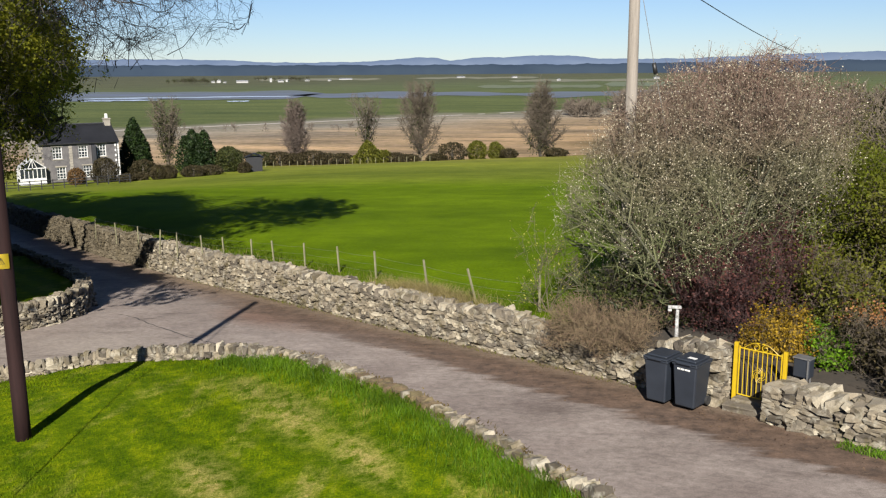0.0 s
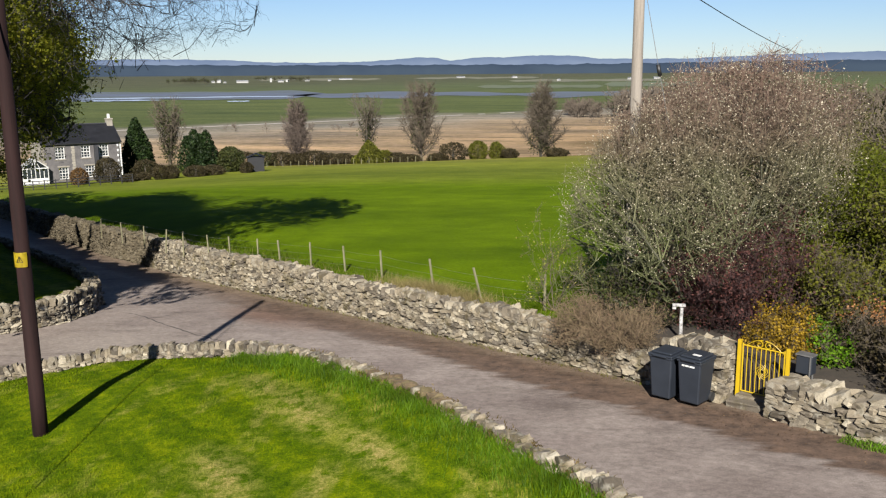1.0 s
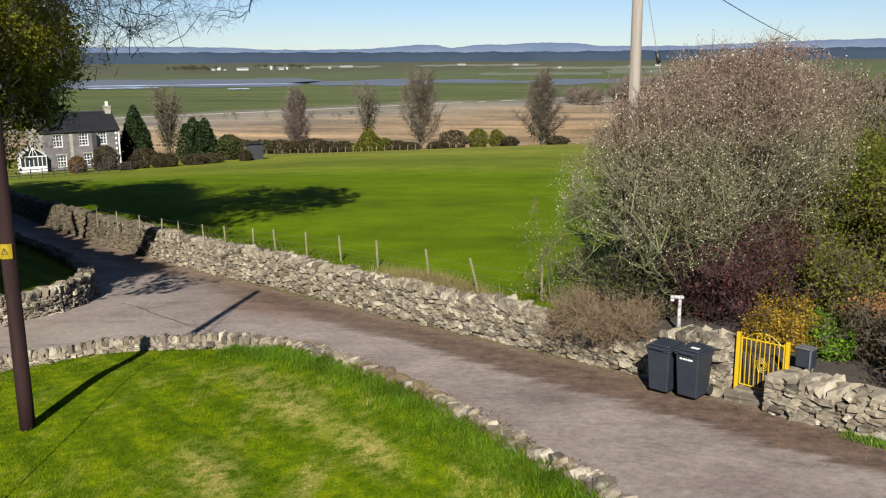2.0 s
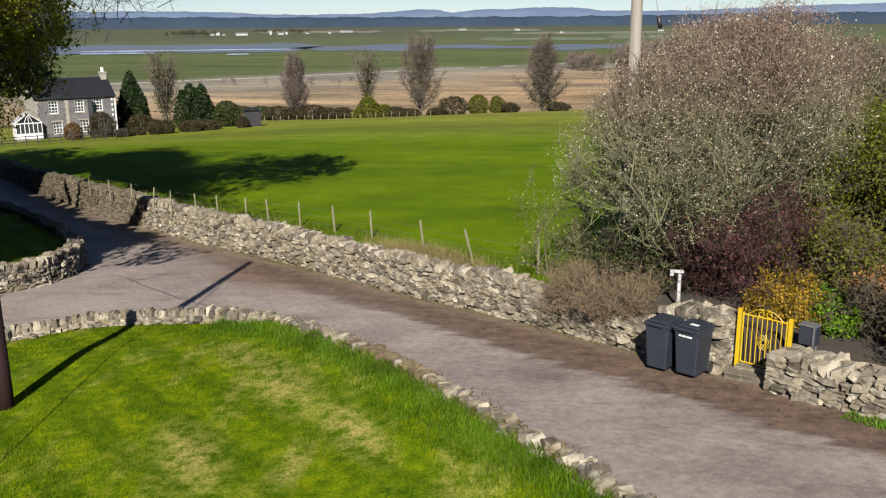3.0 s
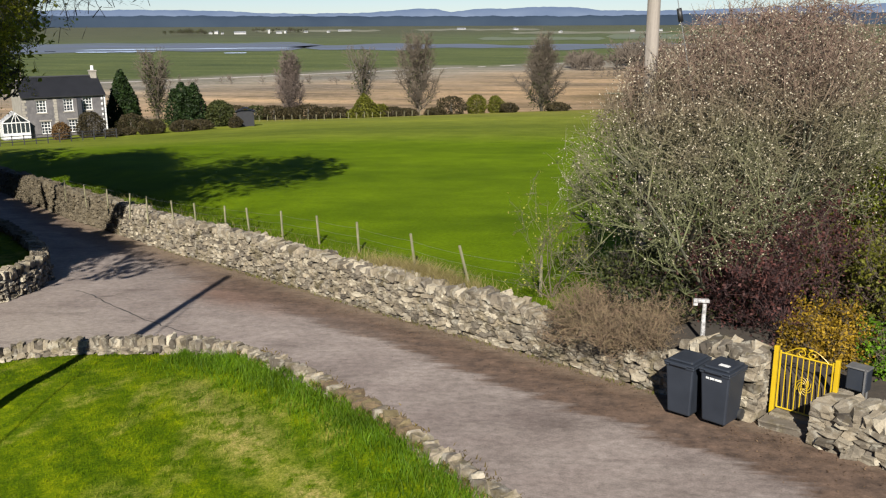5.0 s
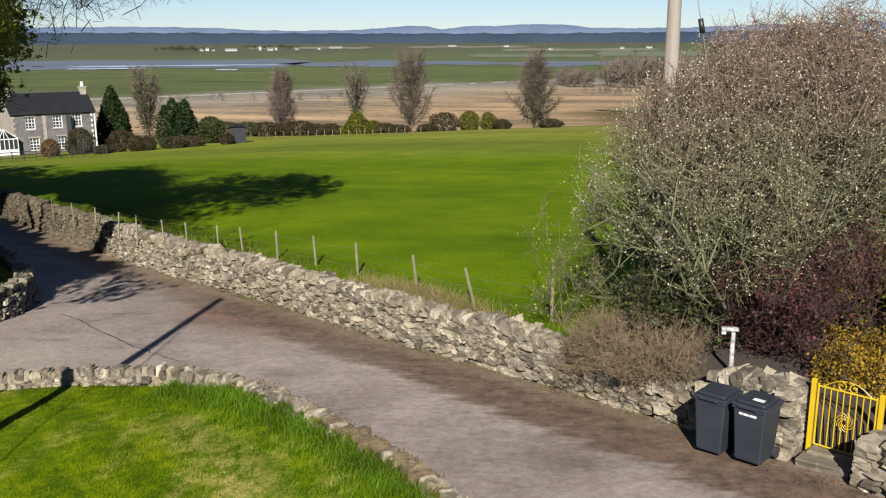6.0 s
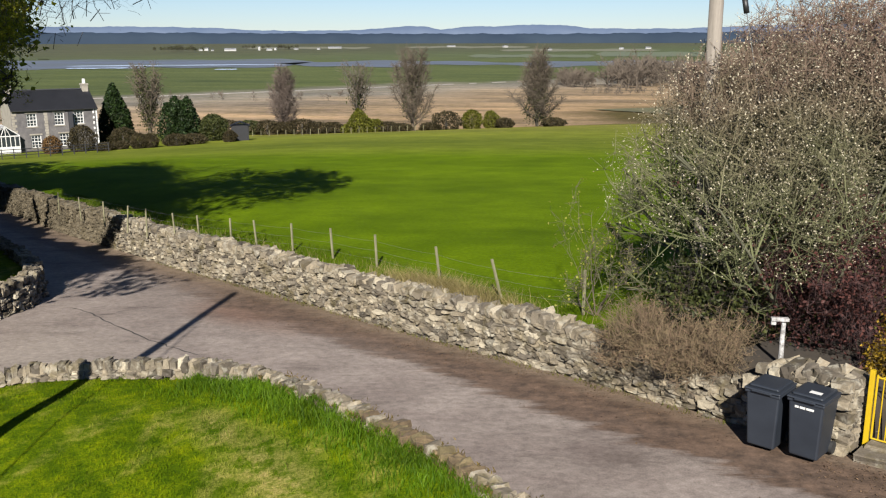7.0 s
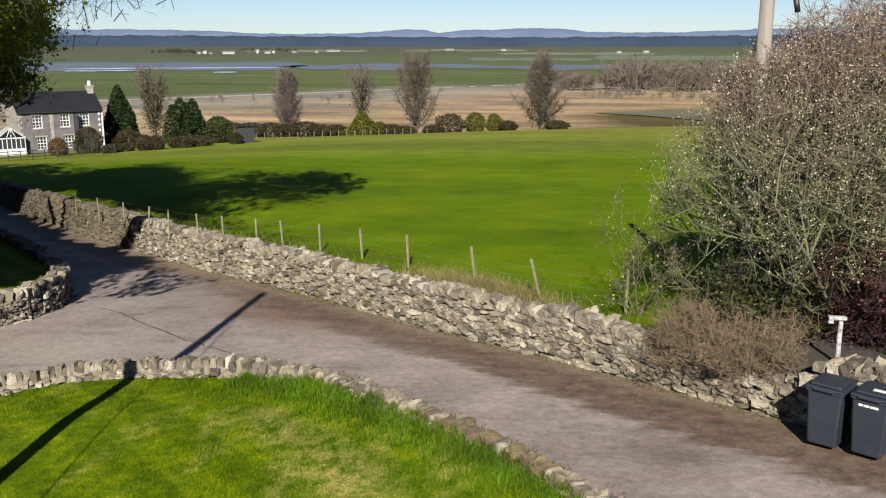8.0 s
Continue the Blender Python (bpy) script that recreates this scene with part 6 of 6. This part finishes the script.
# ---- marsh, water, farms and hills ----
WATER, nt_, b_ = nodes_of("estuary_water")
mud = noise_node(nt_, 0.010, 6, 0.7, None, ((0.22, 1.0, 1.0), 6))
colour(nt_, b_, ramp(nt_, mud, [(0.38, (0.145, 0.165, 0.115)), (0.50, (0.135, 0.145, 0.165)), (0.62, (0.16, 0.18, 0.225))]))
b_.inputs["Roughness"].default_value = 0.55
relief(nt_, b_, noise_node(nt_, 0.4, 3), 0.15, 0.3)


def patch_of(name, label, az0, az1, r0, r1, z, mat, seed, n=60, ragged=0.05, kind="structure", category="water", taper=0.06):
    """A flat sheet over the plain between two bearings and distances, with a ragged edge."""
    rng = np.random.default_rng(seed)
    V, F = [], []
    ph = rng.random(4) * 6
    for i in range(n + 1):
        t = i / n
        az = az0 + (az1 - az0) * t
        w1 = math.sin(t * 17 + ph[0]) * 0.5 + math.sin(t * 41 + ph[1]) * 0.3
        w2 = math.sin(t * 13 + ph[2]) * 0.5 + math.sin(t * 37 + ph[3]) * 0.3
        pinch = min(1.0, t / taper, (1 - t) / 0.06)
        mid = (r0 + r1) / 2
        a, b = mid + (r0 * (1 + ragged * w1) - mid) * pinch, mid + (r1 * (1 + ragged * w2) - mid) * pinch
        for r in (a, (a + b) / 2, b):
            x, y = spot(az, r)
            zz = float(ground_z(np.array([x]), np.array([y]))[0]) + z
            V.append((x, y, zz))
    for i in range(n):
        for j in range(2):
            F.append((i * 3 + j, i * 3 + j + 1, i * 3 + j + 4, i * 3 + j + 3))
    return tagged(new(name, mesh_np(name, V, np.array(F)[:, ::-1], mat)), label, category, kind=kind)


patch_of("water_1", "blue estuary channel beyond the marsh", -46, -15.6, 985, 1500, 0.25, WATER, 1)
patch_of("water_2", "flooded marsh pool", -18, 14, 1010, 1260, 0.25, WATER, 2, ragged=0.1)
BRIGHT, nt_, b_ = nodes_of("still_water")
b_.inputs["Base Color"].default_value = (0.34, 0.37, 0.42, 1)
b_.inputs["Roughness"].default_value = 0.25
patch_of("water_3", "bright strip of still water", -30.5, -17.4, 1062, 1100, 0.5, BRIGHT, 3, ragged=0.012)
patch_of("water_4", "bright strip of still water", -30.2, -25.6, 958, 990, 0.6, BRIGHT, 4, ragged=0.01)
patch_of("water_5", "bright strip of still water", -21.7, -20.3, 885, 915, 0.3, BRIGHT, 5, ragged=0.006)
SAND = surface("pale_sea_wall", (0.24, 0.225, 0.205), (0.42, 0.395, 0.36), 0.05, 0.6, 0.9, 0.0)


def shore_road():
    """A pale bank running slantwise past the reed bed, broken into short pieces further off."""
    a, d = np.array([-300.0, 286.0]), np.array([0.672, 0.741])
    V, F = [], []
    for k in range(220):
        s0, s1 = k * 3.2, (k + 1) * 3.2
        if s0 > 345 and math.sin(k * 0.9) + 0.6 * math.sin(k * 0.37) < 0.15:
            continue
        for off, up in ((-0.8, -0.2), (-0.4, 0.3), (0.4, 0.3), (0.8, -0.2)):
            for q in (s0, s1):
                p = a + d * q + np.array([-0.741, 0.672]) * (off + 1.5 * math.sin(q * 0.02))
                V.append((p[0], p[1], -18.0 + up))
        i = len(V) - 8
        F += [(i + 2 * j, i + 2 * j + 2, i + 2 * j + 3, i + 2 * j + 1) for j in range(3)]
    return tagged(new("road_far", mesh_np("road_far", V, F, SAND)), "pale stony bank along the edge of the reed bed", "road", kind="structure")


shore_road()
RUSH = surface("dark_rush_field", (0.075, 0.075, 0.022), (0.15, 0.14, 0.045), 0.03, 0.5, 0.95, 0.0)
patch_of("field_rush", "dark green rush field beside the reeds", 1.7, 20, 300, 376, 0.3, RUSH, 9, ragged=0.015, category="field", taper=0.55)
FIELD_A = surface("spring_field", (0.11, 0.14, 0.065), (0.14, 0.165, 0.08), 0.01, 0.2, 0.95, 0.0)
FIELD_B = surface("stubble_field", (0.15, 0.155, 0.085), (0.21, 0.20, 0.12), 0.01, 0.2, 0.95, 0.0)
for k, (a0, a1, r0, r1, mt) in enumerate([(-6, 2, 1600, 1900, FIELD_A), (-4, 6, 2300, 2600, FIELD_B), (-20, -12, 2700, 3000, FIELD_B), (2, 11, 1700, 2200, FIELD_A), (-10, -2, 2800, 3100, FIELD_B)]):
    patch_of("field_%d" % (k + 1), "distant farm field on the plain", a0, a1, r0, r1, 0.4, mt, 20 + k, ragged=0.03, category="field")

FARM_WALL = surface("white_farm_wall", (0.42, 0.42, 0.42), (0.60, 0.60, 0.58), 0.2, 2, 0.7, 0.0)
FARM_ROOF = surface("pale_farm_roof", (0.36, 0.38, 0.42), (0.55, 0.57, 0.60), 0.2, 2, 0.6, 0.0)


def farm(az, r, w, d, h, turn, label="white farm building far across the plain"):
    x, y, z = on_field(az, r)
    ob = thing("farm_building", label, "building", "far farm buildings", at=pose(x, y, z, 0, 0, -az + turn))
    bm = bmesh.new()
    box(bm, -w / 2, -d / 2, -0.5, w / 2, d / 2, h)
    part("walls", bm, FARM_WALL, ob)
    bm = bmesh.new()
    for sgn in (-1, 1):
        vs_ = [bm.verts.new(p) for p in ((-w / 2 - 0.4, sgn * (d / 2 + 0.4), h - 0.2), (w / 2 + 0.4, sgn * (d / 2 + 0.4), h - 0.2), (w / 2 + 0.4, 0, h + d * 0.28), (-w / 2 - 0.4, 0, h + d * 0.28))]
        bmesh.ops.solidify(bm, geom=[bm.faces.new(vs_)], thickness=0.2)
    part("roof", bm, FARM_ROOF, ob)
    return ob


for az, r, w, d, h, turn in [(-22.45, 1750, 7, 6, 4, 20), (-22.1, 1765, 9, 7, 6, -15), (-21.75, 1740, 5, 5, 3, 40), (-20.7, 1735, 26, 11, 4.2, 4), (-18.95, 1790, 5, 5, 9, 0), (-18.35, 1770, 13, 8, 3.5, 12), (-17.95, 1800, 6, 6, 6, 70), (-16.7, 1850, 9, 8, 3, 30), (-15.3, 1850, 7, 6, 3.5, -30), (-14.3, 2500, 34, 12, 2.4, 4), (-3.6, 2600, 14, 9, 4, 25), (-0.8, 2200, 8, 7, 4, 60), (-7.0, 2700, 24, 12, 2.2, 8), (3.6, 2300, 10, 8, 4, -20), (5.2, 2400, 14, 9, 3.2, 15)]:
    farm(az, r * 1.4 if r < 2000 else r * 1.1, w * 1.15, d, h * 1.05, turn)

FOREST = surface("far_conifer_forest", (0.014, 0.026, 0.030), (0.030, 0.045, 0.045), 0.01, 0.1, 0.95, 0.0)


def ridge(name, label, r, base, tops, mat, seed, rough=3.0, az0=-60, az1=60, glow=None, depth=250):
    """A long hill or forest edge across the plain: a solid bank with an uneven skyline."""
    n = 500
    rng = np.random.default_rng(seed)
    ph = rng.random(6) * 6
    V, F = [], []
    ta, tz = [t[0] for t in tops], [t[1] for t in tops]
    for i in range(n + 1):
        az = az0 + (az1 - az0) * i / n
        h = np.interp(az, ta, tz) + rough * (0.5 * math.sin(az * 2.1 + ph[0]) + 0.35 * math.sin(az * 5.3 + ph[1]) + 0.25 * math.sin(az * 11.7 + ph[2]) + 0.15 * rng.normal())
        for rr, z in ((r - 10, base - 20), (r, base + (h - base) * 0.55), (r + depth * 0.35, h), (r + depth, base - 10)):
            x, y = spot(az, rr)
            V.append((x, y, z))
    for i in range(n):
        for j in range(3):
            F.append((i * 4 + j, i * 4 + j + 1, i * 4 + j + 5, i * 4 + j + 4))
    return tagged(new(name, mesh_np(name, V, np.array(F)[:, ::-1], mat, True)), label, "hills", kind="structure")


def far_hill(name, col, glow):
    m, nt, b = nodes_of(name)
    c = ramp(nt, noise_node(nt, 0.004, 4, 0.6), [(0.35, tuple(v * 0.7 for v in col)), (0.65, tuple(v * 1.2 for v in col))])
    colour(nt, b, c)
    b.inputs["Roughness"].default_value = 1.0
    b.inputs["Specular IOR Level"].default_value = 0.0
    # blue emission stands in for distance haze
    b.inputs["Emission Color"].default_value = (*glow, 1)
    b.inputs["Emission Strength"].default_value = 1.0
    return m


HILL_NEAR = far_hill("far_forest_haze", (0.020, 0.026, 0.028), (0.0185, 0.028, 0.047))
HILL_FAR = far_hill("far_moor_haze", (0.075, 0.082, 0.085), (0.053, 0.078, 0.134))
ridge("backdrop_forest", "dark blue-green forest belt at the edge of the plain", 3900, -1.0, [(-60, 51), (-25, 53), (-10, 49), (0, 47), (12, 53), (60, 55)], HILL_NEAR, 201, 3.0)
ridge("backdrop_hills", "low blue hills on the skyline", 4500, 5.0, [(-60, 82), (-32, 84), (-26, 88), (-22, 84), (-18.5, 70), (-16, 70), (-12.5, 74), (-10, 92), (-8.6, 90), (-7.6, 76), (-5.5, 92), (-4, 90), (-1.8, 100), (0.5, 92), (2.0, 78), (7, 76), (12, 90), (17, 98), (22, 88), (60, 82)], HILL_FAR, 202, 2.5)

# ---- grass blades ----


def blades(rng, P, high, wide, lean=0.45, vary=0.5):
    """Single bent blades standing on the given places."""
    n = len(P)
    w = rng.random(n) * 2 * math.pi
    side = np.stack([np.cos(w), np.sin(w), np.zeros(n)], 1) * (wide / 2)
    h = (high * (1 - vary + 2 * vary * rng.random(n)))[:, None]
    lw = rng.random(n) * 2 * math.pi
    tip = np.stack([np.cos(lw) * lean, np.sin(lw) * lean, np.ones(n)], 1) * h
    mid = tip * np.array([0.3, 0.3, 0.6])
    V = np.stack([P - side, P + side, P + mid + side * 0.7, P + mid - side * 0.7, P + tip], 1).reshape(-1, 3)
    b = (np.arange(n) * 5)[:, None]
    F = np.concatenate([b + np.array([[0, 1, 2]]), b + np.array([[0, 2, 3]]), b + np.array([[3, 2, 4]])])
    return V, F


def strew(rng, n, x0, x1, y0, y1, zf, ok=None):
    x, y = rng.uniform(x0, x1, n), rng.uniform(y0, y1, n)
    if ok is not None:
        m = ok(x, y)
        x, y = x[m], y[m]
    return np.stack([x, y, zf(x, y) - 0.01], 1)


rng = np.random.default_rng(300)
P = strew(rng, 110000, -15, 2.0, 6.5, 20.5, lawn_z, lambda x, y: (kerb_gap(x, y) > 0.05))
V, F = blades(rng, P, 0.045, 0.012, 0.7)
stuff("lawn_grass", "short mown grass blades of the lawn", "grass", V, F, LAWN)
# long uncut strip by the low wall
n = 22000
s_ = rng.uniform(0, 1, n)
seg_i = np.clip((s_ * 9).astype(int), 0, 8)
A, B = KERB[8:17][seg_i], KERB[9:18][seg_i]
f = rng.random((n, 1))
Q = A + (B - A) * f
d_ = (B - A) / np.linalg.norm(B - A, axis=1, keepdims=True)
off = np.abs(rng.normal(size=(n, 1))) * 0.42 + 0.06
Q = Q + np.stack([d_[:, 1], -d_[:, 0]], 1) * off
P = np.stack([Q[:, 0], Q[:, 1], lawn_z(Q[:, 0], Q[:, 1]) - 0.01], 1)
V, F = blades(rng, P, 0.125, 0.011, 0.5)
stuff("long_grass", "long bright uncut grass along the low wall", "grass", V, F, BLADE)
# brown moss and dead grass growing in cushions over the low wall
k = rng.random(n) < 0.5
Q = (A + (B - A) * f)[k] + rng.normal(size=(k.sum(), 2)) * 0.10
Q = Q[(Q[:, 0] > -6.6) & (np.sin(Q[:, 0] * 4.3) + np.sin(Q[:, 0] * 11.9 + 1) > -0.4)]
P = np.stack([Q[:, 0], Q[:, 1], kerb_top_z(Q[:, 0], Q[:, 1]) - 0.06], 1)
V, F = blades(rng, P, 0.045, 0.020, 1.1)
stuff("moss_cushions", "brown moss and dead grass on the low wall", "moss", V, F, MOSS)


def along_wall(n, u0, u1, v0, v1, zf):
    u, v = rng.uniform(u0, u1, n), rng.uniform(v0, v1, n)
    x, y = from_uv(u, v)
    return np.stack([x, y, zf(x, y) - 0.02], 1)


u = rng.normal(7.9, 1.25, 3000)
v = rng.uniform(0.34, 0.80, 3000)
x, y = from_uv(u, v)
V, F = blades(rng, np.stack([x, y, field_z(x, y) - 0.02], 1), 0.42, 0.011, 0.6)
stuff("dry_grass", "tall dry straw-coloured grass behind the wall", "grass", V, F, STRAW)
P = along_wall(11000, 2.0, 40, 0.45, 2.2, field_z)
V, F = blades(rng, P, 0.11, 0.012, 0.5)
stuff("field_grass", "rough pasture grass along the fence", "grass", V, F, PASTURE)
P = along_wall(700, 2.0, 36, 0.50, 1.3, field_z)
V, F = blades(rng, P, 0.26, 0.010, 0.5)
stuff("dry_tufts", "thin dry grass tufts along the fence", "grass", V, F, STRAW)
P = along_wall(2600, -9.5, -5.0, -0.75, -0.25, road_z)
V, F = blades(rng, P, 0.10, 0.014, 0.6)
stuff("verge_weeds", "small green weeds at the foot of the garden wall", "grass", V, F, LIME)
n = 7000
u = rng.uniform(-9, 24, n)
v = -0.1 - np.abs(rng.normal(size=n)) * 0.75
ok = np.sin(u * 1.3) + np.sin(u * 3.7 + v * 2) + rng.normal(size=n) * 0.7 > -0.3
x, y = from_uv(u[ok], v[ok])
V, F = leaves(rng, np.stack([x, y, road_z(x, y) + 0.010], 1), 0.020, 3.0)
stuff("leaf_litter", "dead brown leaves and grit along the lane edge", "leaf litter", V, F, LITTER)
P = along_wall(1500, -0.5, 24, -0.25, -0.02, road_z)
V, F = blades(rng, P, 0.08, 0.012, 0.6)
stuff("wall_foot_weeds", "thin dry weeds at the foot of the field wall", "grass", V, F, OLIVE)

# ---- road marks ----
TAR = surface("crack_tar", (0.02, 0.018, 0.017), (0.05, 0.045, 0.042), 6, 60, 0.9, 0.2)


def strip(name, label, pts, width, mat, seed, lift=0.006, mids=5, jag=0.025):
    """A narrow uneven strip lying on the road."""
    rng = np.random.default_rng(seed)
    pts = np.array(pts, float)
    t = np.linspace(0, len(pts) - 1, (len(pts) - 1) * mids + 1)
    X, Y = np.interp(t, range(len(pts)), pts[:, 0]), np.interp(t, range(len(pts)), pts[:, 1])
    X, Y = X + rng.normal(size=len(t)) * jag, Y + rng.normal(size=len(t)) * jag
    d = np.stack([np.gradient(X), np.gradient(Y)], 1)
    d /= np.linalg.norm(d, axis=1, keepdims=True)
    w = width * rng.uniform(0.45, 1.0, len(t))
    w[0] = w[-1] = 0.004
    V = []
    for i in range(len(t)):
        for sgn in (-1, 1):
            x, y = X[i] - d[i, 1] * sgn * w[i] / 2, Y[i] + d[i, 0] * sgn * w[i] / 2
            wave = 0.012 * (math.sin(x * 0.9 + 1.3 * math.sin(y * 0.5)) * math.cos(y * 0.7 + x * 0.2)) / (1 + math.hypot(x, y) / 60)
            V.append((x, y, float(road_z(x, y)) + wave + lift))
    F = [(2 * i, 2 * i + 2, 2 * i + 3, 2 * i + 1) for i in range(len(t) - 1)]
    ob = tagged(new(name, mesh_np(name, V, F, mat)), label, "road", kind="structure")
    return ob


strip("road_crack_1", "dark wandering crack in the tarmac", [(-15.24, 27.49), (-14.05, 26.64), (-13.28, 25.85), (-11.93, 24.65), (-11.06, 23.84), (-10.08, 23.14), (-9.23, 22.49)], 0.05, TAR, 1)
strip("road_crack_2", "dark short crack in the tarmac", [(-13.9, 26.5), (-13.61, 26.6), (-13.39, 26.98)], 0.04, TAR, 2)

edge_fence = thing("fence", "thin wooden posts along the far pasture edge", "fence")
bm = bmesh.new()
box(bm, -0.035, -0.035, -0.3, 0.035, 0.035, 0.95)
far_post = part("post", bm, POST_WOOD, edge_fence)
far_post.location = on_field(-20.5, 150)
for k in range(1, 24):
    o = new("post", far_post.data)
    o.parent = edge_fence
    o.location = on_field(-20.5 + 0.5 * k, 150 + 3 * math.sin(k * 0.4))
